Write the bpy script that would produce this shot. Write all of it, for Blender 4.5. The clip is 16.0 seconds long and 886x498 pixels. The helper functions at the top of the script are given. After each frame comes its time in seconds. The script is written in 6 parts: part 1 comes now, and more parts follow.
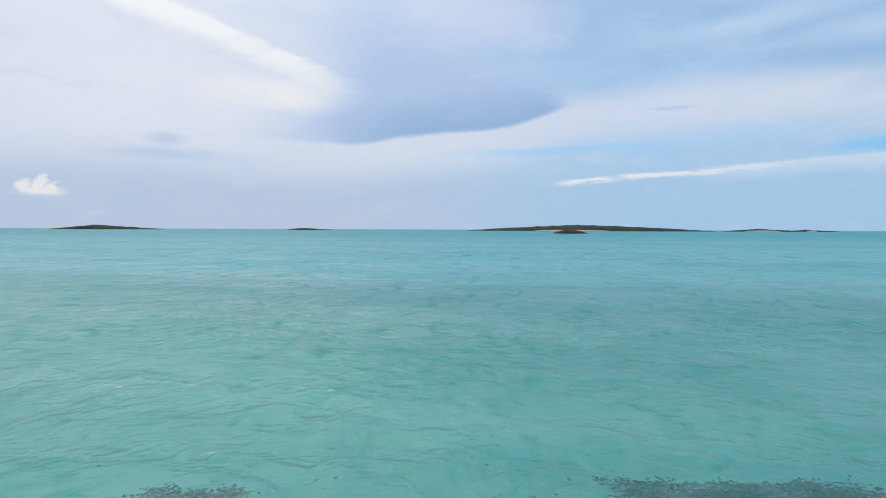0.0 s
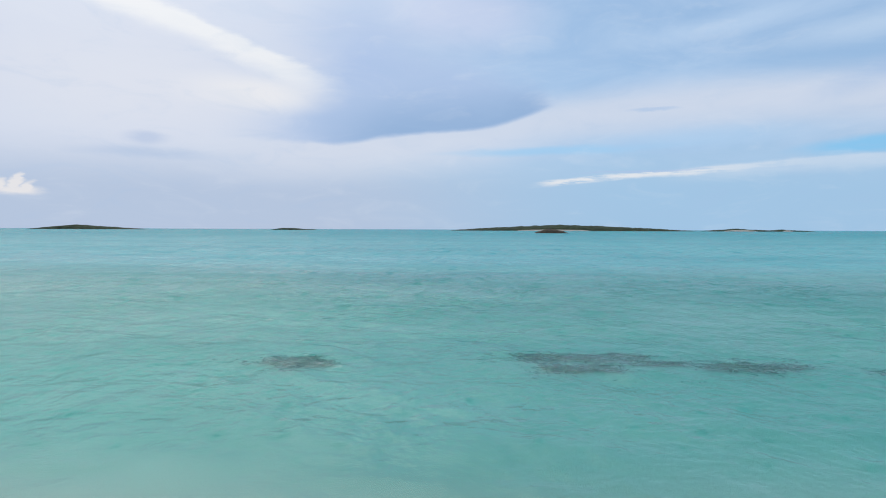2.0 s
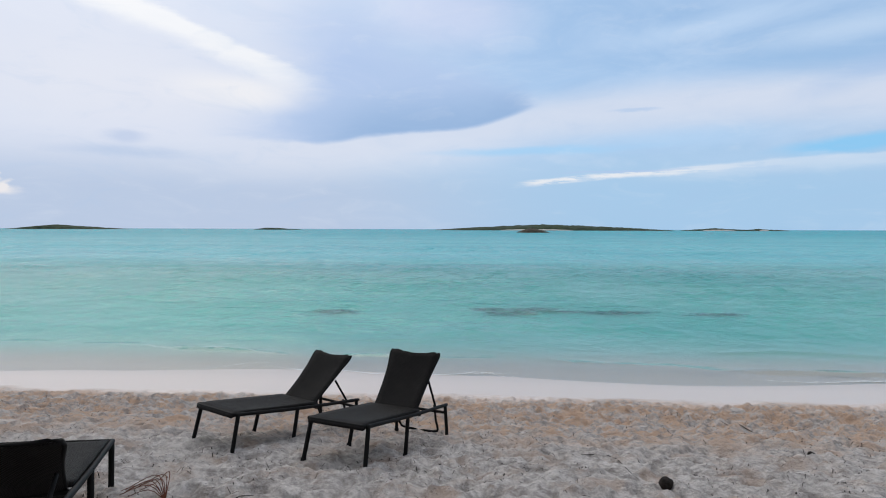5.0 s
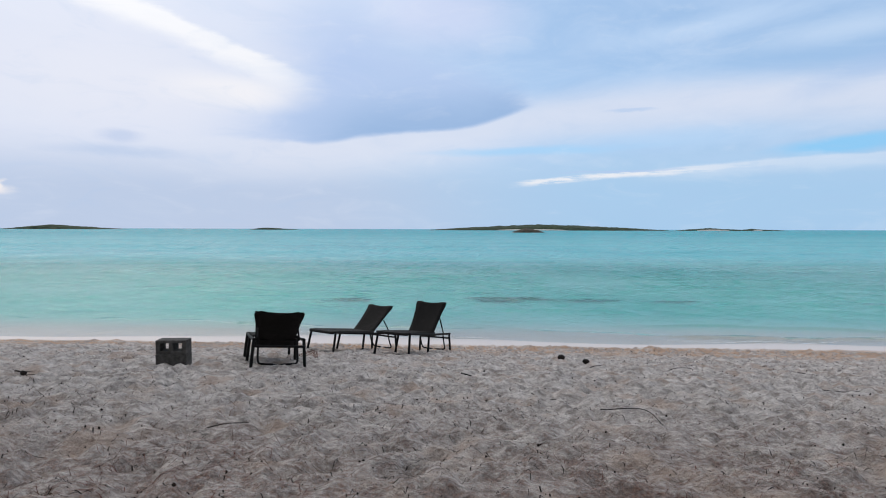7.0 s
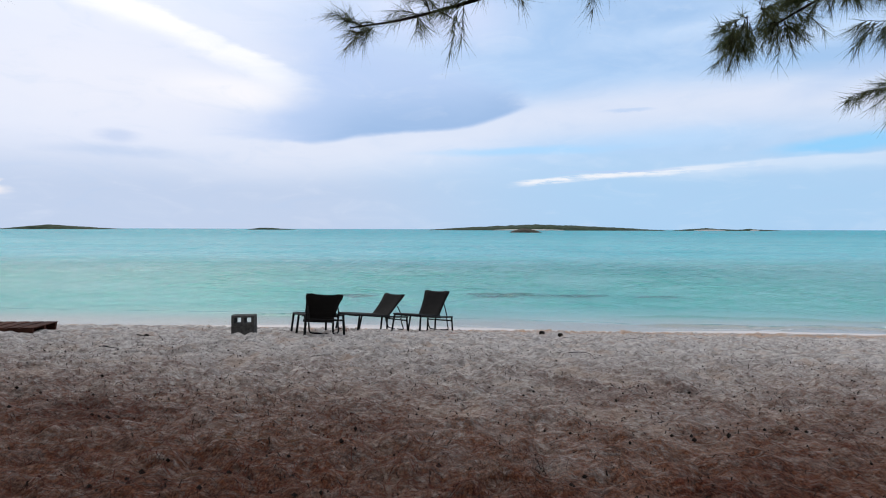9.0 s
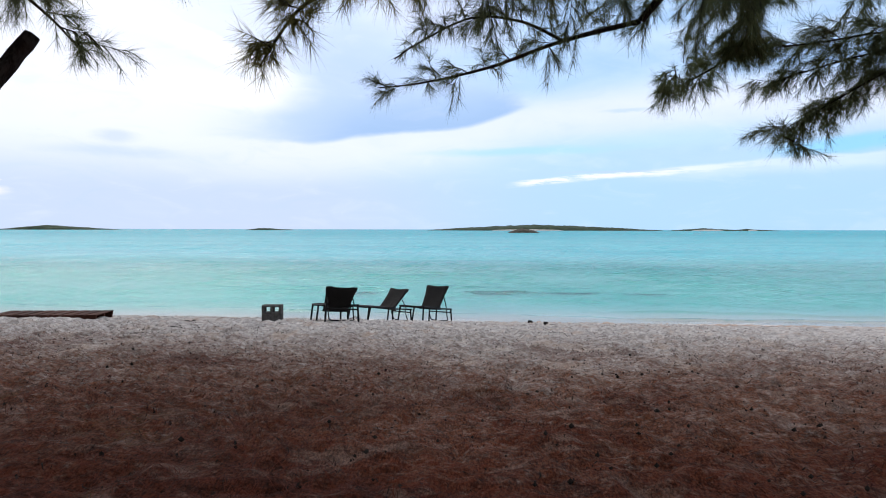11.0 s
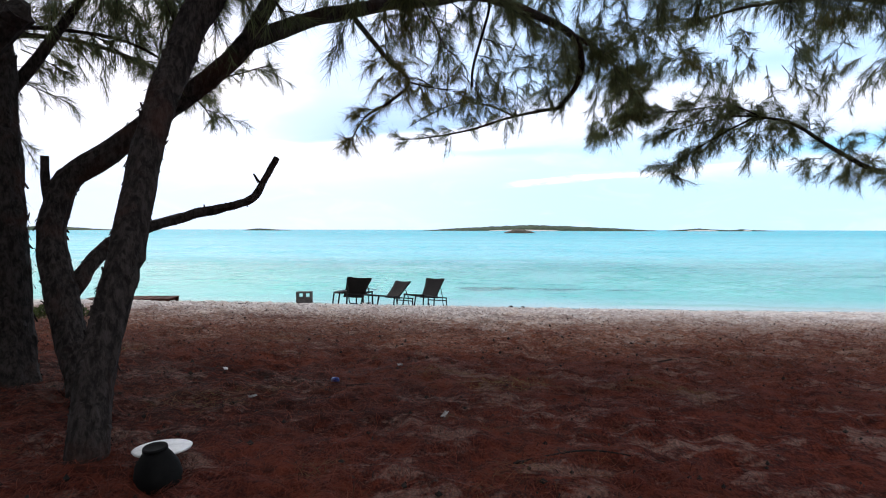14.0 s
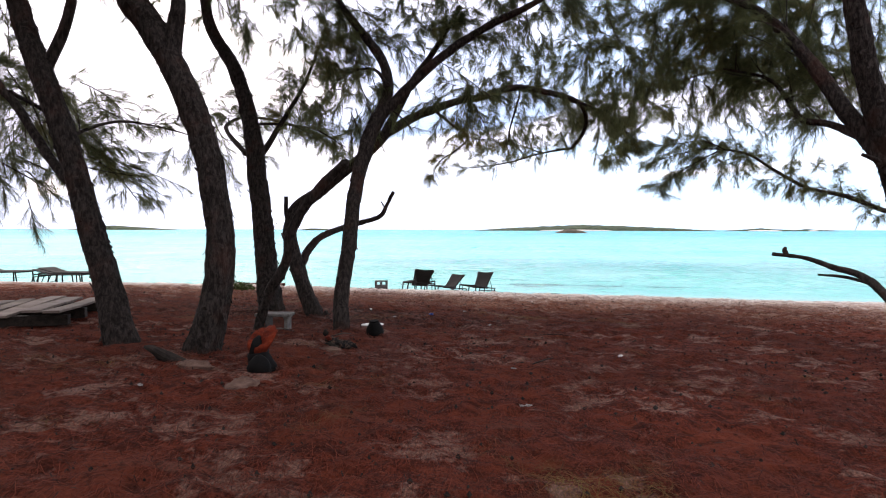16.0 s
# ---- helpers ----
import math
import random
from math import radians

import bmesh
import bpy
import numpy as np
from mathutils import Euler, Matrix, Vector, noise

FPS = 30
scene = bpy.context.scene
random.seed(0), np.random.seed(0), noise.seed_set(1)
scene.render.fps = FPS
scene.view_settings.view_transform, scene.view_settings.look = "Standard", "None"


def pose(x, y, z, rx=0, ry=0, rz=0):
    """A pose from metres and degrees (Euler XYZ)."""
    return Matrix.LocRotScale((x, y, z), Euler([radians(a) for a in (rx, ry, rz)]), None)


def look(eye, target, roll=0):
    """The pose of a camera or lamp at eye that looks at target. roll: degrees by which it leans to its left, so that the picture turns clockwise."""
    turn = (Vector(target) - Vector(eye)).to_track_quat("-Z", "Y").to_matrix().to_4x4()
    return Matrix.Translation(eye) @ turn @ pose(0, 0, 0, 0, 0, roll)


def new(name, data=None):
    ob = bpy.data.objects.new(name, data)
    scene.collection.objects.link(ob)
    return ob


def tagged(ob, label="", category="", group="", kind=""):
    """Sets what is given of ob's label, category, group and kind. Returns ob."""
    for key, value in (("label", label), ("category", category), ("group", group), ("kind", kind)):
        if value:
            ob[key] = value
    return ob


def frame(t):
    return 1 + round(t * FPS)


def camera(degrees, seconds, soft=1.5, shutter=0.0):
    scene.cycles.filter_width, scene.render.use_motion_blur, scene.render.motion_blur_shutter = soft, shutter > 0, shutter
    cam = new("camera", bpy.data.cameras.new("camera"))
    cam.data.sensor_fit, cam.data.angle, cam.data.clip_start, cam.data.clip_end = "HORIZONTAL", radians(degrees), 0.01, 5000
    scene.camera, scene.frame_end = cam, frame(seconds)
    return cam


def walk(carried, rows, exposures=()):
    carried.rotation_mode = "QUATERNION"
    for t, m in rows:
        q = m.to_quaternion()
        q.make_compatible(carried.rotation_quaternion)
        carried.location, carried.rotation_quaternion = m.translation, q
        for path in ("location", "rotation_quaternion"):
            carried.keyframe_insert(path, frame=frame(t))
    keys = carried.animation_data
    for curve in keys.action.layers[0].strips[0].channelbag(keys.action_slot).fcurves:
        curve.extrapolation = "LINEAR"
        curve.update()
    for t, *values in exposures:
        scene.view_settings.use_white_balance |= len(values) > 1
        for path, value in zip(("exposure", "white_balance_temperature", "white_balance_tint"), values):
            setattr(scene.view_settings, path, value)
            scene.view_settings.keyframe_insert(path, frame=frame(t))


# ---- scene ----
cam = camera(73.3, 16.0, soft=1.05)
PATH = [
    (0, (-2.047, 18.356, 3.600), (-2.278, 20.341, 3.533), 0.2),
    (0.5, (-1.765, 16.167, 3.450), (-1.982, 18.154, 3.382), 0.2),
    (1, (-1.483, 13.978, 3.400), (-1.685, 15.967, 3.333), 0.2),
    (1.5, (-1.270, 12.022, 3.380), (-1.459, 14.012, 3.313), 0.2),
    (2, (-1.010, 9.962, 3.370), (-1.187, 11.953, 3.303), 0.2),
    (2.5, (-0.760, 8.039, 3.360), (-0.923, 10.031, 3.293), 0.2),
    (3, (-0.570, 6.235, 3.350), (-0.721, 8.228, 3.283), 0.2),
    (5.5, (-0.034, -1.309, 3.344), (-0.152, 0.686, 3.276), 0.15),
    (6, (0.020, -2.538, 3.368), (-0.094, -0.543, 3.300), 0.15),
    (6.5, (0.040, -3.68, 3.378), (-0.075, -1.685, 3.310), 0.15),
    (7, (0.017, -4.645, 3.368), (-0.093, -2.649, 3.300), 0.15),
    (7.5, (-0.010, -5.457, 3.376), (-0.118, -3.461, 3.308), 0.15),
    (8, (-0.025, -6.092, 3.386), (-0.128, -4.096, 3.318), 0.15),
    (8.5, (-0.020, -6.566, 3.391), (-0.121, -4.57, 3.323), 0.15),
    (9, (0.010, -7.015, 3.402), (-0.092, -5.019, 3.334), 0.15),
    (11.5, (0.08, -9.126, 3.435), (-0.016, -7.129, 3.368), 0.1),
    (12, (0.117, -9.694, 3.435), (0.022, -7.697, 3.367), 0.1),
    (12.5, (0.137, -10.191, 3.445), (0.045, -8.195, 3.377), 0.1),
    (13, (0.16, -10.6, 3.457), (0.072, -8.604, 3.39), 0.1),
    (13.5, (0.166, -11.026, 3.471), (0.08, -9.029, 3.404), 0.1),
    (14, (0.191, -11.601, 3.482), (0.106, -9.604, 3.416), 0.1),
    (14.5, (0.212, -12.356, 3.505), (0.129, -10.359, 3.439), 0.15),
    (15, (0.250, -13.229, 3.512), (0.168, -11.232, 3.449), 0.15),
    (15.5, (0.320, -14.142, 3.522), (0.237, -12.144, 3.460), 0.1),
    (15.6, (0.335, -14.333, 3.526), (0.229, -12.343, 3.461), 0.1),
    (15.7, (0.350, -14.525, 3.529), (0.208, -12.535, 3.464), 0.1),
    (15.8, (0.366, -14.716, 3.533), (0.188, -12.726, 3.467), 0.1),
    (15.9, (0.381, -14.908, 3.536), (0.165, -12.918, 3.470), 0.1),
    (16, (0.396, -15.099, 3.540), (0.141, -13.109, 3.473), 0.1),
]
walk(cam, [(t, look(eye, target, roll)) for t, eye, target, roll in PATH],
     exposures=[(0.0, -0.10, 6450, 8), (3.0, -0.12, 6450, 8), (5.5, -0.02, 6500, 9), (8.5, 0.05, 6500, 10), (9.2, 0.12, 6500, 10), (11.5, 0.45, 6450, 11), (13.0, 0.72, 6550, 12), (14.5, 0.93, 6700, 14), (16.0, 1.3, 7200, 20)])

# ---- node helpers ----


class Nodes:
    """Short wrapper to write node graphs as plain expressions."""

    def __init__(self, tree):
        self.tree, self.nodes, self.links = tree, tree.nodes, tree.links

    def put(self, socket, value):
        if isinstance(value, bpy.types.NodeSocket):
            self.links.new(value, socket)
        elif value is not None:
            socket.default_value = value

    def math(self, op, a, b=None, c=None, clamp=False):
        n = self.nodes.new("ShaderNodeMath")
        n.operation, n.use_clamp = op, clamp
        for i, v in enumerate((a, b, c)):
            if v is not None:
                self.put(n.inputs[i], v)
        return n.outputs[0]

    def add(self, a, b):
        return self.math("ADD", a, b)

    def sub(self, a, b):
        return self.math("SUBTRACT", a, b)

    def mul(self, a, b):
        return self.math("MULTIPLY", a, b)

    def step(self, x, lo, hi):
        n = self.nodes.new("ShaderNodeMapRange")
        n.interpolation_type = "SMOOTHSTEP"
        self.put(n.inputs[0], x)
        n.inputs[1].default_value, n.inputs[2].default_value = lo, hi
        return n.outputs[0]

    def mix(self, f, a, b):
        n = self.nodes.new("ShaderNodeMix")
        n.data_type = "RGBA"
        self.put(n.inputs[0], f)
        self.put(n.inputs[6], a if isinstance(a, bpy.types.NodeSocket) else (*a, 1))
        self.put(n.inputs[7], b if isinstance(b, bpy.types.NodeSocket) else (*b, 1))
        return n.outputs[2]

    def noise(self, vec, scale, detail=4, rough=0.55, distort=0.0):
        n = self.nodes.new("ShaderNodeTexNoise")
        self.put(n.inputs["Vector"], vec)
        n.inputs["Scale"].default_value, n.inputs["Detail"].default_value = scale, detail
        n.inputs["Roughness"].default_value, n.inputs["Distortion"].default_value = rough, distort
        return n.outputs[0]

    def mapped(self, vec, scale=(1, 1, 1), rot=(0, 0, 0)):
        n = self.nodes.new("ShaderNodeMapping")
        self.put(n.inputs["Vector"], vec)
        n.inputs["Scale"].default_value, n.inputs["Rotation"].default_value = scale, rot
        return n.outputs[0]

    def coord(self, which="Object"):
        return self.nodes.new("ShaderNodeTexCoord").outputs[which]

    def split(self, vec):
        n = self.nodes.new("ShaderNodeSeparateXYZ")
        self.put(n.inputs[0], vec)
        return n.outputs

    def join(self, x, y, z):
        n = self.nodes.new("ShaderNodeCombineXYZ")
        for s, v in zip(n.inputs, (x, y, z)):
            self.put(s, v)
        return n.outputs[0]

    def bump(self, height, strength, distance, normal=None):
        n = self.nodes.new("ShaderNodeBump")
        n.inputs["Strength"].default_value, n.inputs["Distance"].default_value = strength, distance
        self.put(n.inputs["Height"], height)
        if normal:
            self.put(n.inputs["Normal"], normal)
        return n.outputs[0]

    def random(self, which="Object"):
        if which == "Object":
            return self.nodes.new("ShaderNodeObjectInfo").outputs["Random"]
        return self.nodes.new("ShaderNodeNewGeometry").outputs["Random Per Island"]


def material(name):
    m = bpy.data.materials.new(name)
    m.use_nodes = True
    p = m.node_tree.nodes["Principled BSDF"]
    p.inputs["Specular IOR Level"].default_value = 0.12
    return m, Nodes(m.node_tree), p


# ---- world: Nishita blue behind broken cloud ----
SUN_AZ, SUN_EL = -35.0, 48.0          # degrees right of the sea's direction (+y), and above the horizon

world = bpy.data.worlds.new("sky")
scene.world = world
world.use_nodes = True
w = Nodes(world.node_tree)
d = w.split(w.coord("Generated"))
az = w.mul(w.math("ARCTAN2", d[0], d[1]), 57.2958)
el = w.mul(w.math("ARCSINE", d[2]), 57.2958)
flat = w.join(w.mul(az, 0.05), w.mul(el, 0.16), 0.0)
warp = w.sub(w.noise(flat, 2.2, 5, 0.6), 0.5)
warp2 = w.sub(w.noise(flat, 6.5, 5, 0.62), 0.5)
az_w = w.add(az, w.add(w.mul(warp, 2.6), w.mul(warp2, 1.6)))
el_w = w.add(el, w.add(w.mul(warp, 0.7), w.mul(warp2, 0.55)))


def cloud(a, e, wide, high, tilt, soft=0.6, rough=True):
    """A soft ellipse on the sky: its middle, half sizes and tilt in degrees."""
    u, v = w.sub(az_w if rough else az, a), w.sub(el_w if rough else el, e)
    c, s = math.cos(radians(tilt)), math.sin(radians(tilt))
    p = w.math("DIVIDE", w.add(w.mul(u, c), w.mul(v, s)), wide)
    q = w.math("DIVIDE", w.sub(w.mul(v, c), w.mul(u, s)), high)
    r = w.math("SQRT", w.add(w.mul(p, p), w.mul(q, q)))
    return w.sub(1.0, w.step(r, 1.0 - soft, 1.0 + soft))


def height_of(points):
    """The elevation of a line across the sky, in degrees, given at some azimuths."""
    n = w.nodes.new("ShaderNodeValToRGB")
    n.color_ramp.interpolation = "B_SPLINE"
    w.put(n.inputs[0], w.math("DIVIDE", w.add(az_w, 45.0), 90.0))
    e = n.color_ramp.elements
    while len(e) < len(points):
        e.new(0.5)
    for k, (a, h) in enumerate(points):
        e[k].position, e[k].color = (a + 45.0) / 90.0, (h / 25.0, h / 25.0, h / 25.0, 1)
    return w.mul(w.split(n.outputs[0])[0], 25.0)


def between(x, lo, hi, soft_lo, soft_hi):
    """1 inside lo..hi, fading out over the two softnesses."""
    return w.mul(w.step(w.sub(x, lo), -soft_lo, soft_lo), w.sub(1.0, w.step(w.sub(x, hi), -soft_hi, soft_hi)))


K = 10.0                               # the background's strength is 1 / K


def tint(r, g, b):
    return (r * K, g * K, b * K)


def lay(under, mask, amount, r, g, b):
    return w.mix(w.mul(mask, amount), under, tint(r, g, b))


sky = w.nodes.new("ShaderNodeTexSky")
sky.sky_type, sky.sun_disc = "NISHITA", False
sky.sun_elevation, sky.sun_rotation = radians(SUN_EL), radians(SUN_AZ)
veil = w.noise(flat, 1.6, 6, 0.62, 0.6)
col = w.mix(0.65, sky.outputs[0], w.mix(w.step(az, -24.0, 10.0), tint(0.66, 0.73, 0.92), tint(0.40, 0.62, 0.94)))
col = lay(col, w.step(veil, 0.3, 0.7), 0.45, 0.56, 0.71, 0.93)
# milky bank over the sea to one side
col = lay(col, cloud(-40, 11.5, 24, 11, 0, 0.55), 0.85, 0.74, 0.78, 0.91)
# haze down to the horizon
low = w.mix(w.step(az, -18.0, 14.0), tint(0.49, 0.59, 0.78), tint(0.39, 0.60, 0.84))
col = w.mix(w.mul(w.sub(1.0, w.step(el, 3.0, 8.5)), 0.9), col, low)
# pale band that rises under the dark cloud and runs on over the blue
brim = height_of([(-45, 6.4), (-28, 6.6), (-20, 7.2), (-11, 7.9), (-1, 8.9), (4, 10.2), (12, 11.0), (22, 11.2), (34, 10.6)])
band = w.mul(w.step(w.sub(el_w, brim), -4.2, -0.2), w.sub(1.0, w.step(w.sub(el_w, brim), 0.2, 3.0)))
col = lay(col, w.mul(band, w.step(az, -30.0, -17.0)), 0.78, 0.72, 0.765, 0.89)
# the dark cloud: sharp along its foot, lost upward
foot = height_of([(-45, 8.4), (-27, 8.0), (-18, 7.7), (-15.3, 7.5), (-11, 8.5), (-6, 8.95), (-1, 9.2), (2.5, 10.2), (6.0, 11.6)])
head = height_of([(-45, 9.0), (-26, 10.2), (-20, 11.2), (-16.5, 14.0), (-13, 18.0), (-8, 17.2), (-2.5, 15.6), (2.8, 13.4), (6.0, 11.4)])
rise = w.sub(el_w, foot)
dark = w.mul(w.mul(w.step(rise, -0.05, 0.55), w.sub(1.0, w.step(w.sub(el_w, head), -2.6, 1.4))), w.mul(w.step(az_w, -27.0, -15.0), w.sub(1.0, w.step(az_w, 4.0, 6.6))))
col = lay(col, dark, 0.85, 0.47, 0.60, 0.86)
core = w.mul(dark, w.mul(w.sub(1.0, w.step(rise, 0.3, 5.6)), between(az_w, -15.0, 5.5, 6.0, 2.0)))
col = lay(col, core, 0.9, 0.315, 0.475, 0.74)
col = lay(col, cloud(-13.5, 17.0, 4.2, 3.2, 0, 0.8), 0.5, 0.44, 0.58, 0.87)
col = lay(col, cloud(-3.5, 19.8, 6.5, 2.6, -6, 0.7), 0.65, 0.66, 0.72, 0.93)
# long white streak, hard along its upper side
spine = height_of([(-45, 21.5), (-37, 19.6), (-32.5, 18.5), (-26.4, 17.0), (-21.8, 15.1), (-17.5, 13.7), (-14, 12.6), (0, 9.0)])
body = w.sub(el_w, spine)
streak = w.mul(w.mul(w.step(body, -1.9, -0.2), w.sub(1.0, w.step(body, 0.45, 1.15))), w.sub(1.0, w.step(az_w, -21.0, -13.5)))
col = lay(col, streak, 0.9, 0.92, 0.93, 0.97)
col = lay(col, cloud(-22.6, 12.1, 5.2, 1.25, -2, 0.75), 0.85, 0.92, 0.91, 0.94)
col = lay(col, cloud(-32.5, 11.8, 9.0, 3.0, 0, 0.9), 0.5, 0.84, 0.85, 0.93)
# blue gaps and the thin bright streak low down
col = lay(col, cloud(31.5, 6.85, 5.2, 0.62, 3, 0.55), 0.9, 0.27, 0.60, 0.92)
col = lay(col, cloud(5.5, 7.35, 8.0, 0.36, 1, 0.7), 0.7, 0.36, 0.65, 0.95)
col = lay(col, cloud(17.0, 8.0, 8.0, 0.8, 2, 0.9), 0.45, 0.44, 0.67, 0.94)
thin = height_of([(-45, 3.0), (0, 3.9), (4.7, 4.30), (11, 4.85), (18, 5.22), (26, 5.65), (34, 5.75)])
off = w.sub(el_w, thin)
wisp = w.mul(w.mul(w.step(off, -0.42, -0.05), w.sub(1.0, w.step(off, 0.12, 0.34))), between(az_w, 4.3, 22.0, 1.6, 8.0))
frayed = w.noise(w.join(w.mul(az, 0.35), w.mul(el, 3.0), 0.0), 1.0, 5, 0.65, 0.5)
col = lay(col, w.mul(wisp, w.step(frayed, 0.30, 0.55)), 0.92, 0.86, 0.87, 0.91)
wide_wisp = w.mul(w.mul(w.step(off, -1.3, -0.1), w.sub(1.0, w.step(off, 0.2, 0.5))), w.step(az_w, 13.0, 25.0))
col = lay(col, wide_wisp, 0.5, 0.70, 0.79, 0.92)
col = lay(col, cloud(13.3, 5.30, 5.0, 0.10, 1.0, 0.6), 0.8, 0.46, 0.60, 0.85)
col = lay(col, cloud(24.0, 5.2, 2.2, 0.10, 0.5, 0.6), 0.5, 0.50, 0.66, 0.87)
col = lay(col, cloud(14.2, 10.75, 1.9, 0.13, 0, 0.6), 0.6, 0.45, 0.60, 0.85)
# fine streaks high over the blue
col = lay(col, cloud(20.5, 17.2, 7.0, 0.7, 5, 0.9), 0.45, 0.60, 0.75, 0.96)
col = lay(col, cloud(31.0, 15.6, 5.5, 0.8, 4, 0.9), 0.5, 0.64, 0.77, 0.95)
col = lay(col, cloud(33.0, 12.8, 5.0, 0.9, 18, 0.9), 0.5, 0.40, 0.56, 0.83)
# small dark flecks, and the heaped cloud far down the shore
col = lay(col, cloud(-31.6, 7.7, 1.5, 0.5, 0, 0.7), 0.6, 0.50, 0.60, 0.82)
col = lay(col, cloud(-31.2, 6.45, 4.2, 0.42, 0, 0.8), 0.55, 0.47, 0.59, 0.81)
puff = cloud(-40.4, 3.0, 1.5, 0.36, 0, 0.6)
for a_, e_, r_ in ((-40.6, 3.5, 0.5), (-39.7, 3.2, 0.45), (-41.6, 3.3, 0.5), (-40.5, 3.95, 0.30)):
    puff = w.math("MAXIMUM", puff, cloud(a_, e_, r_, r_, 0, 0.45))
col = lay(col, puff, 0.85, 0.92, 0.88, 0.88)
mottle = w.noise(w.join(w.mul(az, 0.10), w.mul(el, 0.30), 0.0), 1.6, 6, 0.6, 0.8)
col = lay(col, w.step(mottle, 0.5, 0.75), 0.16, 0.80, 0.84, 0.93)
col = lay(col, w.sub(1.0, w.step(mottle, 0.28, 0.5)), 0.16, 0.42, 0.58, 0.83)
# overhead and behind: broken white overcast
high = w.step(el, 22.0, 40.0)
back = w.math("MAXIMUM", high, w.step(w.math("ABSOLUTE", az), 48.0, 75.0))
over = w.mix(w.step(veil, 0.3, 0.65), tint(0.55, 0.66, 0.86), tint(0.82, 0.84, 0.90))
col = w.mix(back, col, over)
# the light's seat, a glow behind thin cloud
glow = w.math("POWER", w.math("MAXIMUM", cloud(SUN_AZ, SUN_EL, 34, 22, 0, 0.9, False), 0.0), 1.5)
col = w.mix(w.mul(glow, 0.8), col, tint(1.7, 1.62, 1.5))
bg = w.nodes["Background"]
w.links.new(col, bg.inputs[0])
bg.inputs[1].default_value = 1.0 / K

sun = new("sun", bpy.data.lights.new("sun", "SUN"))
sun.data.energy, sun.data.angle, sun.data.color = 0.75, radians(60), (1.0, 0.95, 0.88)
sun.matrix_world = look(
    (80 * math.sin(radians(SUN_AZ)), 80 * math.cos(radians(SUN_AZ)), 80 * math.tan(radians(SUN_EL))), (0, 0, 0))

# ---- materials ----


def ground_material():
    m, n, p = material("sand_and_needles")
    c = n.coord()
    x, y, z = n.split(c)
    grain = n.noise(c, 160.0, 3, 0.7)
    lumps = n.noise(c, 13.0, 6, 0.70)
    wide = n.noise(c, 0.8, 4, 0.6)
    mid = n.noise(c, 2.2, 5, 0.65)
    dents = n.noise(c, 4.6, 4, 0.6, 0.3)
    # darker where lumps and dents run low, paler where they rise
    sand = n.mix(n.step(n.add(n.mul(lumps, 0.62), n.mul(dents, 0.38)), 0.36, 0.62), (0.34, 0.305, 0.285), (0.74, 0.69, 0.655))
    sand = n.mix(n.mul(n.step(mid, 0.48, 0.68), 0.65), sand, (0.50, 0.375, 0.30))
    sand = n.mix(n.mul(n.step(grain, 0.45, 0.75), 0.25), sand, (0.16, 0.145, 0.135))
    # pinker, drier strip along the top of the wash
    strip = n.mul(n.step(y, 5.6, 7.4), n.sub(1.0, n.step(y, 9.9, 10.8)))
    sand = n.mix(n.mul(strip, n.step(n.add(n.mul(mid, 0.5), n.mul(lumps, 0.5)), 0.42, 0.58)), sand, (0.58, 0.405, 0.295))
    # wet, smooth sand down to the sea, its base paled for reflected sky
    wet = n.step(n.add(y, n.mul(wide, 2.0)), 10.45, 11.45)
    sand = n.mix(wet, sand, n.mix(n.step(y, 11.5, 13.8), (0.62, 0.525, 0.475), (0.52, 0.455, 0.415)))
    sand = n.mix(n.step(y, 15.5, 18.0), sand, (0.52, 0.47, 0.44))
    # fallen needles: patchy at the edge, closed further in
    streak = n.noise(n.mapped(c, (1.0, 1.5, 1.0)), 4.2, 6, 0.68, 0.4)
    flecks = n.noise(n.mapped(c, (1.0, 1.3, 1.0)), 21.0, 4, 0.7)
    streak = n.add(n.mul(streak, 0.65), n.mul(flecks, 0.35))
    edge = n.add(n.add(y, n.mul(n.sub(mid, 0.5), 7.0)), n.add(n.mul(n.sub(wide, 0.5), 4.0), n.mul(n.sub(flecks, 0.5), 9.0)))
    thin_ = n.mul(n.step(n.add(x, n.mul(n.sub(wide, 0.5), 3.0)), 0.0, 4.5), n.step(y, -6.5, -3.5))
    cover = n.sub(1.0, n.step(n.sub(edge, n.mul(thin_, 0.8)), -6.6, 0.1))
    patchy = n.mul(cover, n.step(n.add(streak, n.sub(n.mul(n.sub(mid, 0.5), 1.0), n.mul(thin_, 0.09))), 0.30, 0.47))
    fine = n.noise(n.mapped(c, (1.0, 0.35, 1.0), (0, 0, 0.7)), 95.0, 4, 0.75)
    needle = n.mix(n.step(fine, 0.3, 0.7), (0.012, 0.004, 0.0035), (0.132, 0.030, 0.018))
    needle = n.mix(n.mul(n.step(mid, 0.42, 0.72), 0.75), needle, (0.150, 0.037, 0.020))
    # needles, and the pale tone between them, lighter towards the sea
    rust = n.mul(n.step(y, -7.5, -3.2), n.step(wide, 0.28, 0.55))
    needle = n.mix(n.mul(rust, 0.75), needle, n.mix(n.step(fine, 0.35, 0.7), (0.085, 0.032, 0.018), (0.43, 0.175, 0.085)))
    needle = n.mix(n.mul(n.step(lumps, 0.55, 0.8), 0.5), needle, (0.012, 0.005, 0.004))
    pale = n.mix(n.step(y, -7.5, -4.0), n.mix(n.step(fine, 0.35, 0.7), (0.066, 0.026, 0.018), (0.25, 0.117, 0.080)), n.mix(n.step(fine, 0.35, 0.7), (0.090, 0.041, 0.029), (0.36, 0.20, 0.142)))
